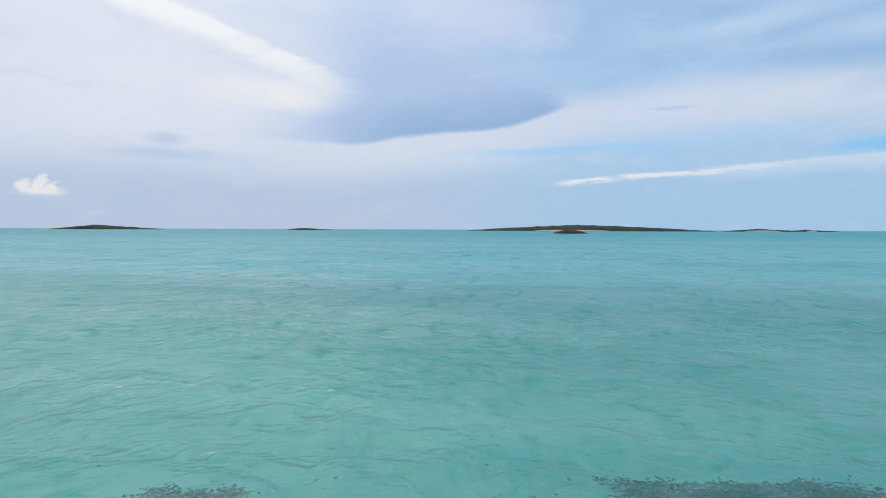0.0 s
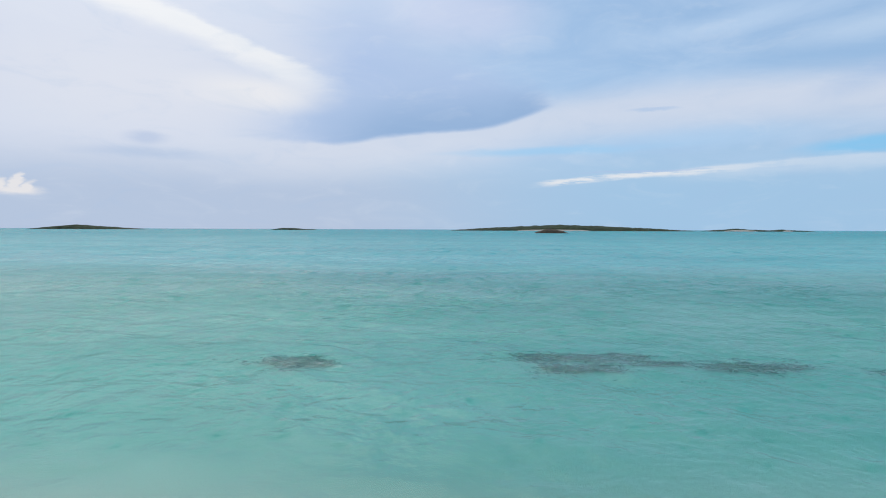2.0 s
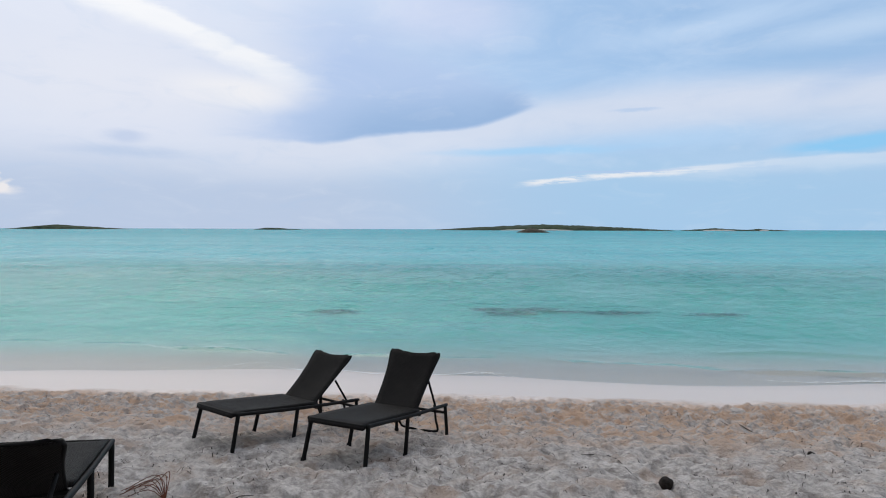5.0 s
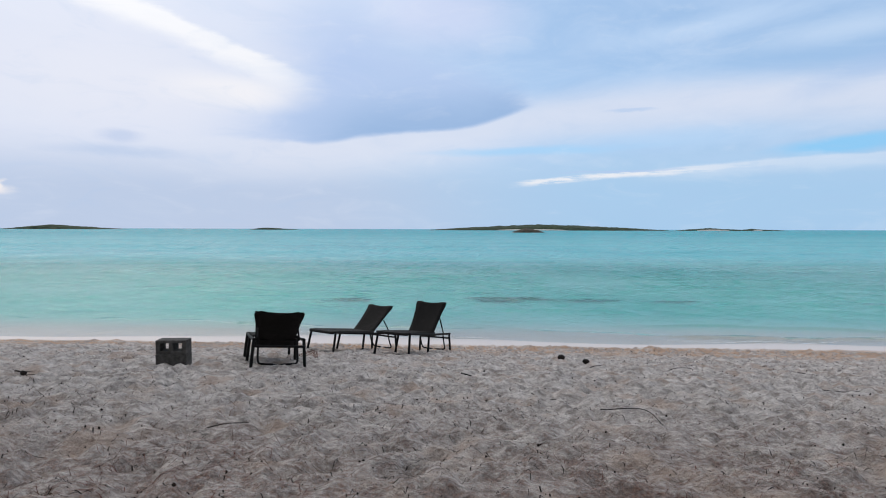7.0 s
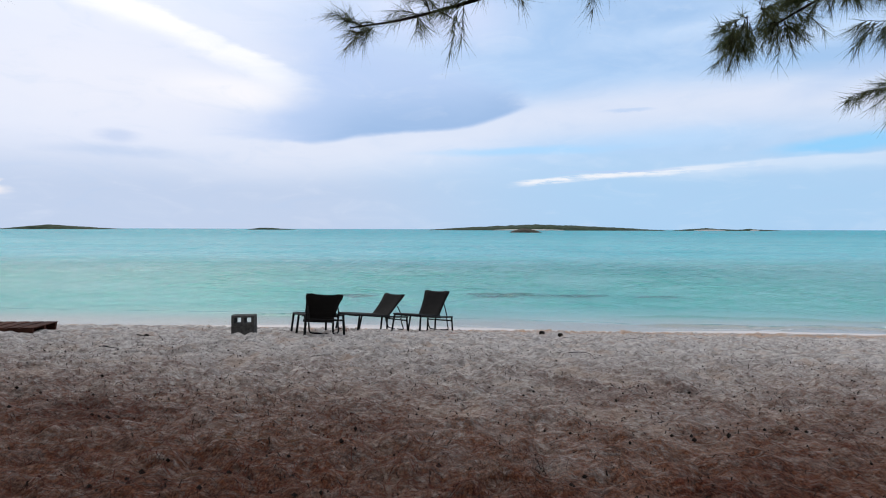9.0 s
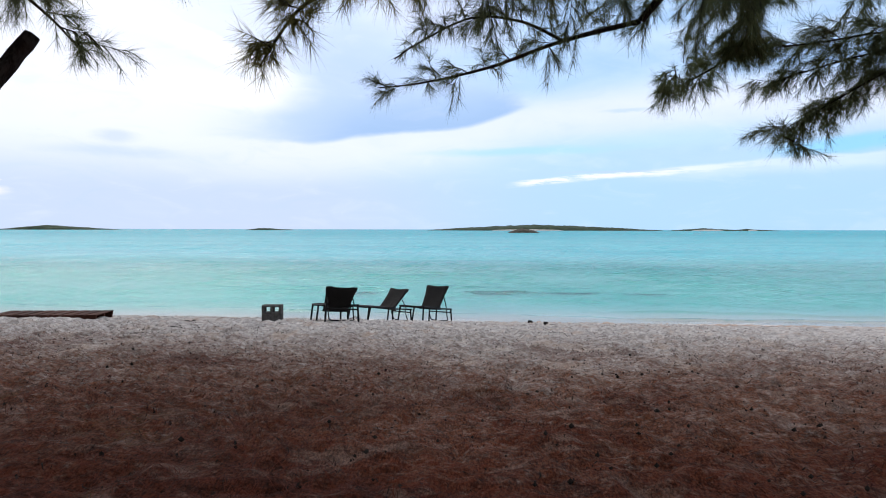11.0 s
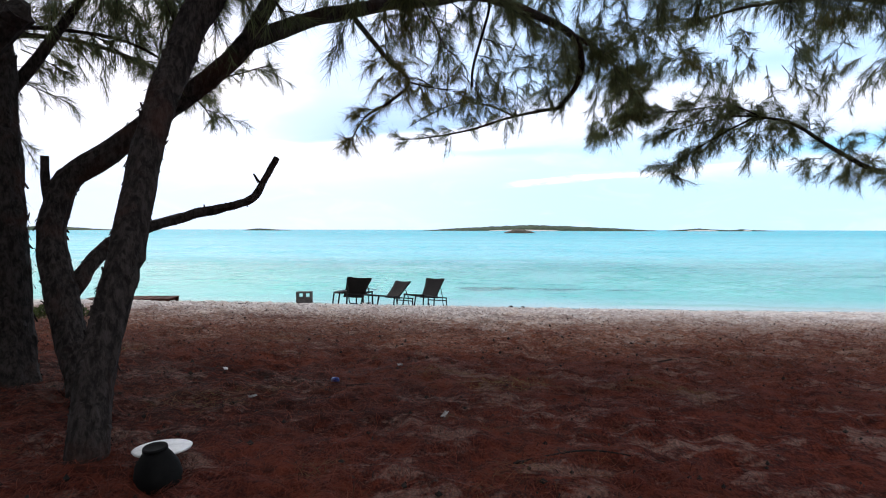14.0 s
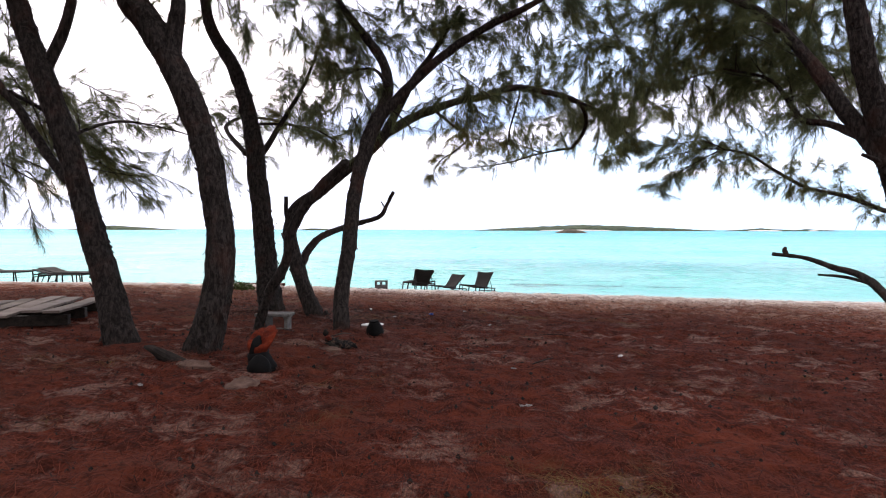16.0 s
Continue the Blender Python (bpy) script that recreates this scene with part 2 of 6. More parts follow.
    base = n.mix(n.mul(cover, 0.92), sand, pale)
    clumps = n.noise(n.mapped(c, (1.0, 1.4, 1.0)), 8.0, 5, 0.72, 0.3)
    needle = n.mix(n.mul(n.step(clumps, 0.50, 0.64), 0.62), needle, (0.016, 0.007, 0.006))
    needle = n.mix(n.mul(n.sub(1.0, n.step(clumps, 0.34, 0.46)), 0.5), needle, (0.175, 0.042, 0.022))
    # tree shade painted as a dark patch; bare trodden sand showing through in places
    sx, sy = n.math("DIVIDE", n.add(x, 1.9), 2.0), n.math("DIVIDE", n.add(y, 7.9), 1.1)
    shade_patch = n.sub(1.0, n.step(n.add(n.add(n.mul(sx, sx), n.mul(sy, sy)), n.mul(n.sub(mid, 0.5), 2.4)), 0.2, 1.5))
    bare = n.mul(cover, n.mul(n.step(n.noise(n.mapped(c, (0.8, 1.7, 1.0), (0, 0, 0.15)), 1.5, 5, 0.62, 0.3), 0.58, 0.68), n.add(n.add(0.10, n.mul(n.step(y, -7.0, -5.0), 0.3)), n.mul(n.sub(1.0, n.step(y, -12.5, -10.5)), 0.16))))
    top = n.mix(n.mul(shade_patch, n.mul(n.step(flecks, 0.35, 0.6), 0.7)), n.mix(patchy, base, needle), (0.013, 0.009, 0.008))
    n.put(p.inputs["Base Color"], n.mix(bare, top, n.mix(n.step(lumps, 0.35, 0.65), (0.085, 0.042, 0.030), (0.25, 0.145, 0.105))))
    n.put(p.inputs["Specular IOR Level"], n.add(n.mul(wet, 0.4), 0.04))
    n.put(p.inputs["Roughness"], n.mix(wet, (0.95, 0.95, 0.95), (0.35, 0.35, 0.35)))
    pock = n.noise(c, 42.0, 3, 0.6)
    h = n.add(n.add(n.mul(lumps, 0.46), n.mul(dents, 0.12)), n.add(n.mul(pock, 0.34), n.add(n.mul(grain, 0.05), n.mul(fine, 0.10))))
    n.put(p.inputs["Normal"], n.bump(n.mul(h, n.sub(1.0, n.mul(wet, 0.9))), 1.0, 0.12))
    return m


def water_material():
    m, n, p = material("sea_water")
    c = n.coord()
    x, y, z = n.split(c)
    off = n.sub(y, 13.6)
    # the body's hue: sandy in the wash, green over the shallows, bluer far out
    far = n.noise(n.mapped(c, (0.012, 0.035, 0.02)), 1.0, 4, 0.6)
    patch = n.noise(n.mapped(c, (0.10, 0.16, 0.1)), 1.0, 5, 0.65)
    col = n.mix(n.step(patch, 0.36, 0.64), (0.21, 0.62, 0.56), (0.38, 0.79, 0.72))
    col = n.mix(n.mul(n.step(off, 14.0, 60.0), 0.8), col, (0.13, 0.50, 0.56))
    col = n.mix(n.mul(n.step(off, 80.0, 420.0), 0.85), col, (0.028, 0.40, 0.45))
    col = n.mix(n.mul(n.step(off, 500.0, 2500.0), 0.8), col, (0.018, 0.28, 0.37))
    col = n.mix(n.mul(n.step(far, 0.46, 0.60), 0.30), col, (0.04, 0.32, 0.39))
    # ripples: small ones near, longer ones further out
    near = n.noise(n.mapped(c, (1.0, 0.8, 1.0), (0, 0, 0.35)), 2.4, 3, 0.55, 0.4)
    chop = n.noise(n.mapped(c, (0.9, 0.9, 1.0), (0, 0, -0.3)), 0.75, 4, 0.6, 0.3)
    swell = n.noise(n.mapped(c, (0.16, 0.11, 1.0), (0, 0, 0.2)), 1.0, 4, 0.65)
    calm = n.add(n.mul(n.step(off, 1.0, 9.0), 0.9), 0.10)
    fade = n.sub(1.0, n.mul(n.step(off, 15.0, 70.0), 0.7))
    shape = n.add(n.mul(n.mul(near, 0.10), fade), n.add(n.mul(chop, 0.32), n.mul(n.mul(swell, 1.6), n.step(off, 15.0, 80.0))))
    ripple = n.bump(n.mul(shape, calm), 1.0, 1.0)
    # noise dashes painted dark for the wavelets' steep faces, which mirror less sky
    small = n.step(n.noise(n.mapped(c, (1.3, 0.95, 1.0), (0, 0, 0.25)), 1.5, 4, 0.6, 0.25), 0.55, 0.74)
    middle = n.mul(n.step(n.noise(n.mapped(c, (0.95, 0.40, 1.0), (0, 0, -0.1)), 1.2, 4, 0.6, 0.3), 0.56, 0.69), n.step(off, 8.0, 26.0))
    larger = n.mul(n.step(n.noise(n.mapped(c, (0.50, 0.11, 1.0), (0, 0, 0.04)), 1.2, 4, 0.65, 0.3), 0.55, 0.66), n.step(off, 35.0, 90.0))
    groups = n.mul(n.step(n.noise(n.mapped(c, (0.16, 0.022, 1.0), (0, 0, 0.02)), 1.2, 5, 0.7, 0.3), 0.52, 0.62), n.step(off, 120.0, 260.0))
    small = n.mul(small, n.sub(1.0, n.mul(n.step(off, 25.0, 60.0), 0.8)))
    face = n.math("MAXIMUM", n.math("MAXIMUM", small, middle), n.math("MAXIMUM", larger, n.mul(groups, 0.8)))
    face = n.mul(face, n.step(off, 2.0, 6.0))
    # the little wave that breaks along the wash shows green through its face
    crest = n.add(n.add(n.mul(x, -0.10), 15.2), n.add(n.mul(n.math("SINE", n.add(n.mul(x, 0.5), 1.0)), 0.25), n.mul(n.math("SINE", n.mul(x, 1.7)), 0.10)))
    ragged = n.mul(n.sub(n.noise(n.mapped(c, (1.0, 2.0, 1.0)), 1.6, 4, 0.6), 0.5), 0.6)
    lip = n.add(n.sub(y, crest), ragged)
    lip = n.mul(n.mul(n.step(lip, -0.12, 0.03), n.sub(1.0, n.step(lip, 0.08, 0.42))), n.step(n.noise(n.mapped(c, (0.35, 0.0, 0.0)), 1.0, 2, 0.5), 0.42, 0.54))
    clear = n.nodes.new("ShaderNodeBsdfTransparent")
    n.put(clear.inputs[0], n.mix(n.step(off, 0.8, 6.5), (0.90, 0.92, 0.90), (0.41, 0.92, 0.89)))
    soft = n.nodes.new("ShaderNodeBsdfDiffuse")
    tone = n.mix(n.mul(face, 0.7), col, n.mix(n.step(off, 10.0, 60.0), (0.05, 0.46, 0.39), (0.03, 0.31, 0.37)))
    tone = n.mix(n.sub(1.0, n.step(n.add(off, ragged), 0.6, 3.2)), tone, (0.55, 0.54, 0.51))
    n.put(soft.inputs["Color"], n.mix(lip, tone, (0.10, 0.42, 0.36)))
    n.put(soft.inputs["Normal"], ripple)
    murk = n.add(n.add(n.mul(n.step(off, -0.4, 2.2), 0.14), n.mul(n.step(off, 2.0, 8.0), 0.14)), n.mul(n.step(off, 14.0, 60.0), 0.60))
    murk = n.math("MAXIMUM", murk, n.math("MAXIMUM", n.mul(lip, 0.55), n.mul(face, 0.40)))
    body = n.nodes.new("ShaderNodeMixShader")
    n.put(body.inputs[0], murk)
    n.links.new(clear.outputs[0], body.inputs[1])
    n.links.new(soft.outputs[0], body.inputs[2])
    # the sky's gloss on the ripples, weaker on the painted faces and stronger in gusts
    gloss = n.nodes.new("ShaderNodeBsdfGlossy")
    gloss.inputs["Roughness"].default_value = 0.15
    n.put(gloss.inputs["Normal"], ripple)
    edge = n.nodes.new("ShaderNodeFresnel")
    edge.inputs["IOR"].default_value = 1.33
    n.put(edge.inputs["Normal"], ripple)
    gust = n.noise(n.mapped(c, (0.05, 0.09, 1.0)), 1.0, 4, 0.6)
    shine = n.mul(n.math("MINIMUM", n.mul(edge.outputs[0], 0.95), 0.52), n.add(0.65, n.mul(n.step(gust, 0.35, 0.65), 0.35)))
    shine = n.mul(shine, n.sub(1.0, n.mul(face, 0.75)))
    both = n.nodes.new("ShaderNodeMixShader")
    n.put(both.inputs[0], shine)
    n.links.new(body.outputs[0], both.inputs[1])
    n.links.new(gloss.outputs[0], both.inputs[2])
    n.links.new(both.outputs[0], n.nodes["Material Output"].inputs[0])
    return m


def bark_material():
    m, n, p = material("pine_bark")
    c = n.coord()
    plates = n.noise(n.mapped(c, (1, 1, 0.40)), 38.0, 5, 0.68, 0.3)
    big = n.noise(c, 3.0, 4, 0.6)
    col = n.mix(n.step(plates, 0.35, 0.68), (0.012, 0.0095, 0.0085), (0.046, 0.038, 0.034))
    scar = n.noise(n.mapped(c, (1, 1, 1.6)), 12.0, 2, 0.5)
    col = n.mix(n.mul(n.step(scar, 0.63, 0.70), 0.6), col, (0.008, 0.006, 0.006))
    col = n.mix(n.mul(n.step(big, 0.5, 0.72), 0.55), col, (0.060, 0.026, 0.018))
    n.put(p.inputs["Base Color"], col)
    p.inputs["Roughness"].default_value = 0.95
    n.put(p.inputs["Normal"], n.bump(plates, 0.8, 0.022))
    return m


def two_tone(name, dark, light, scale, rough, bump=0.3, depth=0.01, stretch=(1, 1, 1), metal=0.0, vary=0.0):
    m, n, p = material(name)
    c = n.mapped(n.coord(), stretch)
    a, b = n.noise(c, scale, 5, 0.62), n.noise(c, scale * 7.0, 3, 0.6)
    f = n.step(n.add(n.mul(a, 0.7), n.mul(b, 0.3)), 0.3, 0.7)
    col = n.mix(f, dark, light)
    if vary:
        col = n.mix(n.mul(n.random(), vary), col, tuple(0.4 * v for v in dark))
    n.put(p.inputs["Base Color"], col)
    p.inputs["Roughness"].default_value, p.inputs["Metallic"].default_value = rough, metal
    n.put(p.inputs["Normal"], n.bump(n.add(a, n.mul(b, 0.5)), bump, depth))
    return m


def mottled(name, dark, light, scale):
    m, n, p = material(name)
    a = n.noise(n.coord(), scale, 4, 0.65, 0.4)
    n.put(p.inputs["Base Color"], n.mix(n.step(a, 0.50, 0.60), dark, light))
    p.inputs["Roughness"].default_value = 0.95
    n.put(p.inputs["Normal"], n.bump(a, 0.9, 0.03))
    return m


def foliage_material(name, dark, light, through_light=0.4):
    m, n, p = material(name)
    f = n.random("island")
    big = n.noise(n.coord(), 1.3, 3, 0.6)
    col = n.mix(f, dark, light)
    col = n.mix(n.mul(n.step(big, 0.55, 0.75), 0.6), col, (0.19, 0.15, 0.045))
    n.put(p.inputs["Base Color"], col)
    p.inputs["Roughness"].default_value = 0.7
    thin = n.nodes.new("ShaderNodeBsdfTranslucent")
    n.put(thin.inputs[0], col)
    leaf = n.nodes.new("ShaderNodeMixShader")
    leaf.inputs[0].default_value = through_light
    n.links.new(p.outputs[0], leaf.inputs[1])
    n.links.new(thin.outputs[0], leaf.inputs[2])
    n.links.new(leaf.outputs[0], n.nodes["Material Output"].inputs[0])
    return m


def wicker_material():
    m, n, p = material("black_wicker")
    c = n.coord()
    x, y, z = n.split(c)
    rows_ = n.math("SINE", n.mul(x, 520.0))
    cols_ = n.math("SINE", n.mul(y, 380.0))
    weave = n.mul(rows_, cols_)
    wear = n.noise(c, 9.0, 4, 0.6)
    col = n.mix(n.step(weave, -0.6, 0.7), (0.003, 0.0028, 0.0028), (0.013, 0.011, 0.010))
    col = n.mix(n.mul(n.step(wear, 0.5, 0.75), 0.4), col, (0.020, 0.017, 0.016))
    n.put(p.inputs["Base Color"], col)
    p.inputs["Roughness"].default_value = 0.75
    p.inputs["Specular IOR Level"].default_value = 0.15
    n.put(p.inputs["Normal"], n.bump(weave, 0.4, 0.004))
    return m


SAND, WATER, BARK = ground_material(), water_material(), bark_material()
WICKER = wicker_material()
FRAME = two_tone("black_frame_paint", (0.003, 0.003, 0.003), (0.010, 0.009, 0.009), 12, 0.6, 0.15, 0.002)
NEEDLE = foliage_material("pine_needles", (0.045, 0.062, 0.030), (0.15, 0.165, 0.075))
OLIVE = foliage_material("yellowing_pine_needles", (0.075, 0.070, 0.020), (0.21, 0.185, 0.055))
DEADWOOD = two_tone("dead_grey_wood", (0.030, 0.023, 0.020), (0.12, 0.095, 0.082), 9, 0.9, 0.7, 0.012, (1, 1, 0.3))
CONCRETE = two_tone("weathered_concrete", (0.13, 0.125, 0.12), (0.30, 0.29, 0.275), 14, 0.95, 0.6, 0.006)
# a darker grey than the weathered concrete
BLOCK = two_tone("dark_concrete", (0.05, 0.048, 0.045), (0.12, 0.114, 0.108), 14, 0.95, 0.6, 0.006)
DRIFT = two_tone("drift_plank", (0.028, 0.011, 0.008), (0.105, 0.042, 0.027), 6, 0.85, 0.5, 0.006, (0.3, 1, 1), vary=0.4)
GREYPLANK = two_tone("grey_deck_plank", (0.10, 0.078, 0.068), (0.25, 0.20, 0.175), 6, 0.85, 0.5, 0.006, (0.3, 1, 1), vary=0.4)
DARKRUBBER = two_tone("sooty_black_plastic", (0.002, 0.002, 0.002), (0.007, 0.0065, 0.006), 10, 0.85, 0.25, 0.004)
DULL = two_tone("dull_grey_concrete", (0.070, 0.066, 0.062), (0.19, 0.18, 0.17), 14, 0.95, 0.6, 0.006)
CHAR = mottled("charred_wood", (0.006, 0.005, 0.005), (0.085, 0.052, 0.038), 34.0)
WHITEPLASTIC = two_tone("scuffed_white_plastic", (0.55, 0.54, 0.52), (0.78, 0.77, 0.75), 12, 0.5, 0.1, 0.002)
BLUEPLASTIC = two_tone("blue_plastic", (0.006, 0.018, 0.09), (0.018, 0.055, 0.24), 20, 0.4, 0.1, 0.002)
SAWN = two_tone("orange_sawn_wood", (0.03, 0.0045, 0.003), (0.165, 0.022, 0.007), 9, 0.9, 0.6, 0.01)
HUSK = two_tone("dark_husk", (0.008, 0.007, 0.006), (0.036, 0.028, 0.024), 16, 0.9, 0.7, 0.01)
STRAW = two_tone("dry_red_frond", (0.07, 0.024, 0.016), (0.21, 0.085, 0.055), 20, 0.9, 0.3, 0.004)
# scrub greyed in its base colour to stand in for distance haze
ISLE = two_tone("hazed_island_scrub", (0.020, 0.032, 0.022), (0.065, 0.085, 0.050), 0.08, 0.95, 0.5, 1.0)
ISLESAND = two_tone("island_sand", (0.45, 0.42, 0.38), (0.62, 0.58, 0.53), 0.1, 0.95, 0.2, 0.2)
ISLEROCK = two_tone("islet_rock", (0.025, 0.025, 0.02), (0.10, 0.085, 0.065), 0.3, 0.95, 0.5, 0.4)
REEF = two_tone("seagrass", (0.004, 0.004, 0.005), (0.022, 0.018, 0.018), 2.0, 0.95, 0.5, 0.05)
FOAM = two_tone("sea_foam", (0.70, 0.72, 0.72), (0.85, 0.86, 0.86), 20, 0.8, 0.5, 0.01)
SHRUB = foliage_material("shrub_leaves", (0.022, 0.034, 0.012), (0.07, 0.09, 0.032))
ASH = two_tone("pale_ash_sand", (0.06, 0.035, 0.027), (0.15, 0.092, 0.072), 16, 0.95, 0.6, 0.02)

# ---- mesh helpers ----
rng = np.random.default_rng(7)


def mesh_object(name, verts, faces, mat, smooth=False):
    me = bpy.data.meshes.new(name)
    me.from_pydata(verts if isinstance(verts, list) else verts.tolist(), [], faces if isinstance(faces, list) else faces.tolist())
    if smooth:
        me.shade_smooth()
    me.materials.append(mat)
    return new(name, me)


def part(name, bm, mat, parent=None, label="", smooth=False):
    """Links a bmesh as one mesh object under a thing."""
    me = bpy.data.meshes.new(name)
    bm.to_mesh(me)
    bm.free()
    if smooth:
        me.shade_smooth()
    me.materials.append(mat)
    ob = new(name, me)
    ob.parent = parent
    if label:
        ob["label"] = label
    return ob


def thing(name, m, label, category, group="", kind=""):
    ob = new(name)
    ob.empty_display_size = 0.2
    ob.matrix_basis = m
    return tagged(ob, label, category, group, kind)


def box(bm, size, at=(0, 0, 0), turn=None, bevel=0.004):
    """A bevelled box into bm: size, middle and an optional rotation matrix."""
    made = bmesh.ops.create_cube(bm, size=1.0)["verts"]
    m = Matrix.Translation(at) @ (turn.to_4x4() if turn else Matrix.Identity(4)) @ Matrix.Diagonal((*size, 1))
    bmesh.ops.transform(bm, matrix=m, verts=made)
    if bevel:
        edges = list({e for v in made for e in v.link_edges})
        bmesh.ops.bevel(bm, geom=edges, offset=bevel, segments=2, affect="EDGES", profile=0.5)
    return bm


def spline(points, step):
    """A smooth curve through points (x, y, z, radius), sampled about every step metres."""
    p = np.array(points, float)
    p = np.vstack([2 * p[0] - p[1], p, 2 * p[-1] - p[-2]])
    out = []
    for i in range(1, len(p) - 2):
        k = max(2, int(np.linalg.norm(p[i + 1, :3] - p[i, :3]) / step))
        for t in np.arange(k) / k:
            out.append(0.5 * (2 * p[i] + (p[i + 1] - p[i - 1]) * t + (2 * p[i - 1] - 5 * p[i] + 4 * p[i + 1] - p[i + 2]) * t * t
                              + (3 * p[i] - p[i - 1] - 3 * p[i + 1] + p[i + 2]) * t ** 3))
    out.append(p[-2])
    return np.array(out)


def tube(points, sides=10, step=0.08, rough=0.0, seed=0, flare=0.0):
    """Verts and faces of a closed limb along points (x, y, z, radius); rough: relative unevenness of its skin."""
    s = spline(points, step)
    c, r = s[:, :3], np.maximum(s[:, 3], 0.002)
    tan = np.gradient(c, axis=0)
    tan /= np.linalg.norm(tan, axis=1)[:, None] + 1e-9
    ref = np.array([0.0, 1.0, 0.0]) if abs(tan[0][1]) < 0.8 else np.array([1.0, 0, 0])
    u = np.cross(tan, ref)
    u /= np.linalg.norm(u, axis=1)[:, None] + 1e-9
    v = np.cross(tan, u)
    a = np.arange(sides) * 2 * np.pi / sides
    g = np.random.default_rng(seed)
    rad = np.repeat(r[:, None], sides, 1)
    if rough:
        n1 = g.normal(size=(len(c), sides))
        n1 = (n1 + np.roll(n1, 1, 0) + np.roll(n1, -1, 0)) / 2
        rad = rad * (1 + rough * n1)
        if sides >= 14:
            rad = rad * (1 + (g.random(rad.shape) < 0.025) * g.uniform(0.05, 0.16, rad.shape))
    if flare:
        up = np.arange(len(c)) * step
        rad = rad * (1 + (flare * np.exp(-up / 0.14))[:, None] * (1 + 0.45 * np.sin(a * 4 + seed))[None])
    ring = c[:, None] + rad[..., None] * (np.cos(a)[None, :, None] * u[:, None] + np.sin(a)[None, :, None] * v[:, None])
    verts = np.vstack([ring.reshape(-1, 3), c[0], c[-1]])
    n, faces = len(c), []
    for i in range(n - 1):
        for j in range(sides):
            k = (j + 1) % sides
            faces.append((i * sides + j, i * sides + k, (i + 1) * sides + k, (i + 1) * sides + j))
    for j in range(sides):
        k = (j + 1) % sides
        faces.append((n * sides, k, j))
        faces.append((n * sides + 1, (n - 1) * sides + j, (n - 1) * sides + k))
    return verts, faces


def limb(name, points, mat, parent=None, sides=10, step=0.08, rough=0.0, seed=0, flare=0.0, label=""):
    v, f = tube(points, sides, step, rough, seed, flare)
    if parent:
        root = parent.parent or parent
        v = v - np.array(root.location)
    if mat is BARK and sides >= 10:
        v, f = flaked(v, f, sides, seed)
    ob = mesh_object(name, v, f, mat, sides < 10)
    ob.parent = parent
    if label:
        ob["label"] = label
    return ob


def flaked(v, f, sides, seed):
    """Adds loose scales of bark that stand off a limb's skin."""
    g = np.random.default_rng(seed + 900)
    rings = (len(v) - 2) // sides
    body = v[:rings * sides].reshape(rings, sides, 3)
    count = int(rings * sides * 0.55)
    i, j = g.integers(1, rings - 1, count), g.integers(0, sides, count)
    p = body[i, j]
    out = p - body[i].mean(1)
    r = np.linalg.norm(out, axis=1)[:, None] + 1e-9
    out /= r
    up = body[np.minimum(i + 1, rings - 1), j] - p
    up /= np.linalg.norm(up, axis=1)[:, None] + 1e-9
    side = np.cross(out, up)
    size = np.clip(r[:, 0] * 0.16, 0.004, 0.02) * g.uniform(0.5, 1.4, count)
    w_, l_, h_ = (size * g.uniform(0.5, 1.0, count))[:, None], (size * g.uniform(1.0, 2.4, count))[:, None], (size * g.uniform(0.25, 1.0, count))[:, None]
    sgn = np.where(g.random(count) < 0.7, -1.0, 1.0)[:, None]
    q = np.stack([p - side * w_ - out * 0.002, p + side * w_ - out * 0.002, p + side * w_ * 0.7 + up * l_ * sgn + out * h_, p - side * w_ * 0.6 + up * l_ * sgn + out * h_ * 0.8], 1).reshape(-1, 3)
    at = len(v) + 4 * np.arange(count)
    return np.vstack([v, q]), list(f) + [(a, a + 1, a + 2, a + 3) for a in at.tolist()]


def value_noise(x, y, scale, seed):
    """Smooth lattice noise in 0..1 at arrays x, y."""
    g = np.random.default_rng(seed).random((256, 256))
    x, y = x * scale, y * scale
    i, j = np.floor(x).astype(int), np.floor(y).astype(int)
    a, b = x - i, y - j
    a, b = a * a * (3 - 2 * a), b * b * (3 - 2 * b)
    q = lambda m, k: g[m % 256, k % 256]
    return (q(i, j) * (1 - a) + q(i + 1, j) * a) * (1 - b) + (q(i, j + 1) * (1 - a) + q(i + 1, j + 1) * a) * b


# ---- ground: one sheet, from the trees down the beach and out under the sea ----
SHORE = 13.2
PROFILE_Y = [-4000, -60, -14, -11, -8, -4, -0.3, 2.3, 4.7, 6.0, 9.0, 11.0, SHORE, 16, 22, 40, 120, 5000]
PROFILE_Z = [3.0, 2.75, 2.53, 2.50, 2.44, 2.24, 1.96, 1.655, 1.335, 1.13, 0.63, 0.33, 0.0, -0.24, -0.34, -0.6, -1.6, -6.0]


def height(x, y):
    """The lie of the land without its small relief."""
    x, y = np.asarray(x, float), np.asarray(y, float)
    z = np.interp(y, PROFILE_Y, PROFILE_Z)
    lean = np.interp(y, [-9, -4, 3, 10], [-0.035, -0.02, -0.012, 0.0])
    return z + lean * np.clip(x, -7, 7)


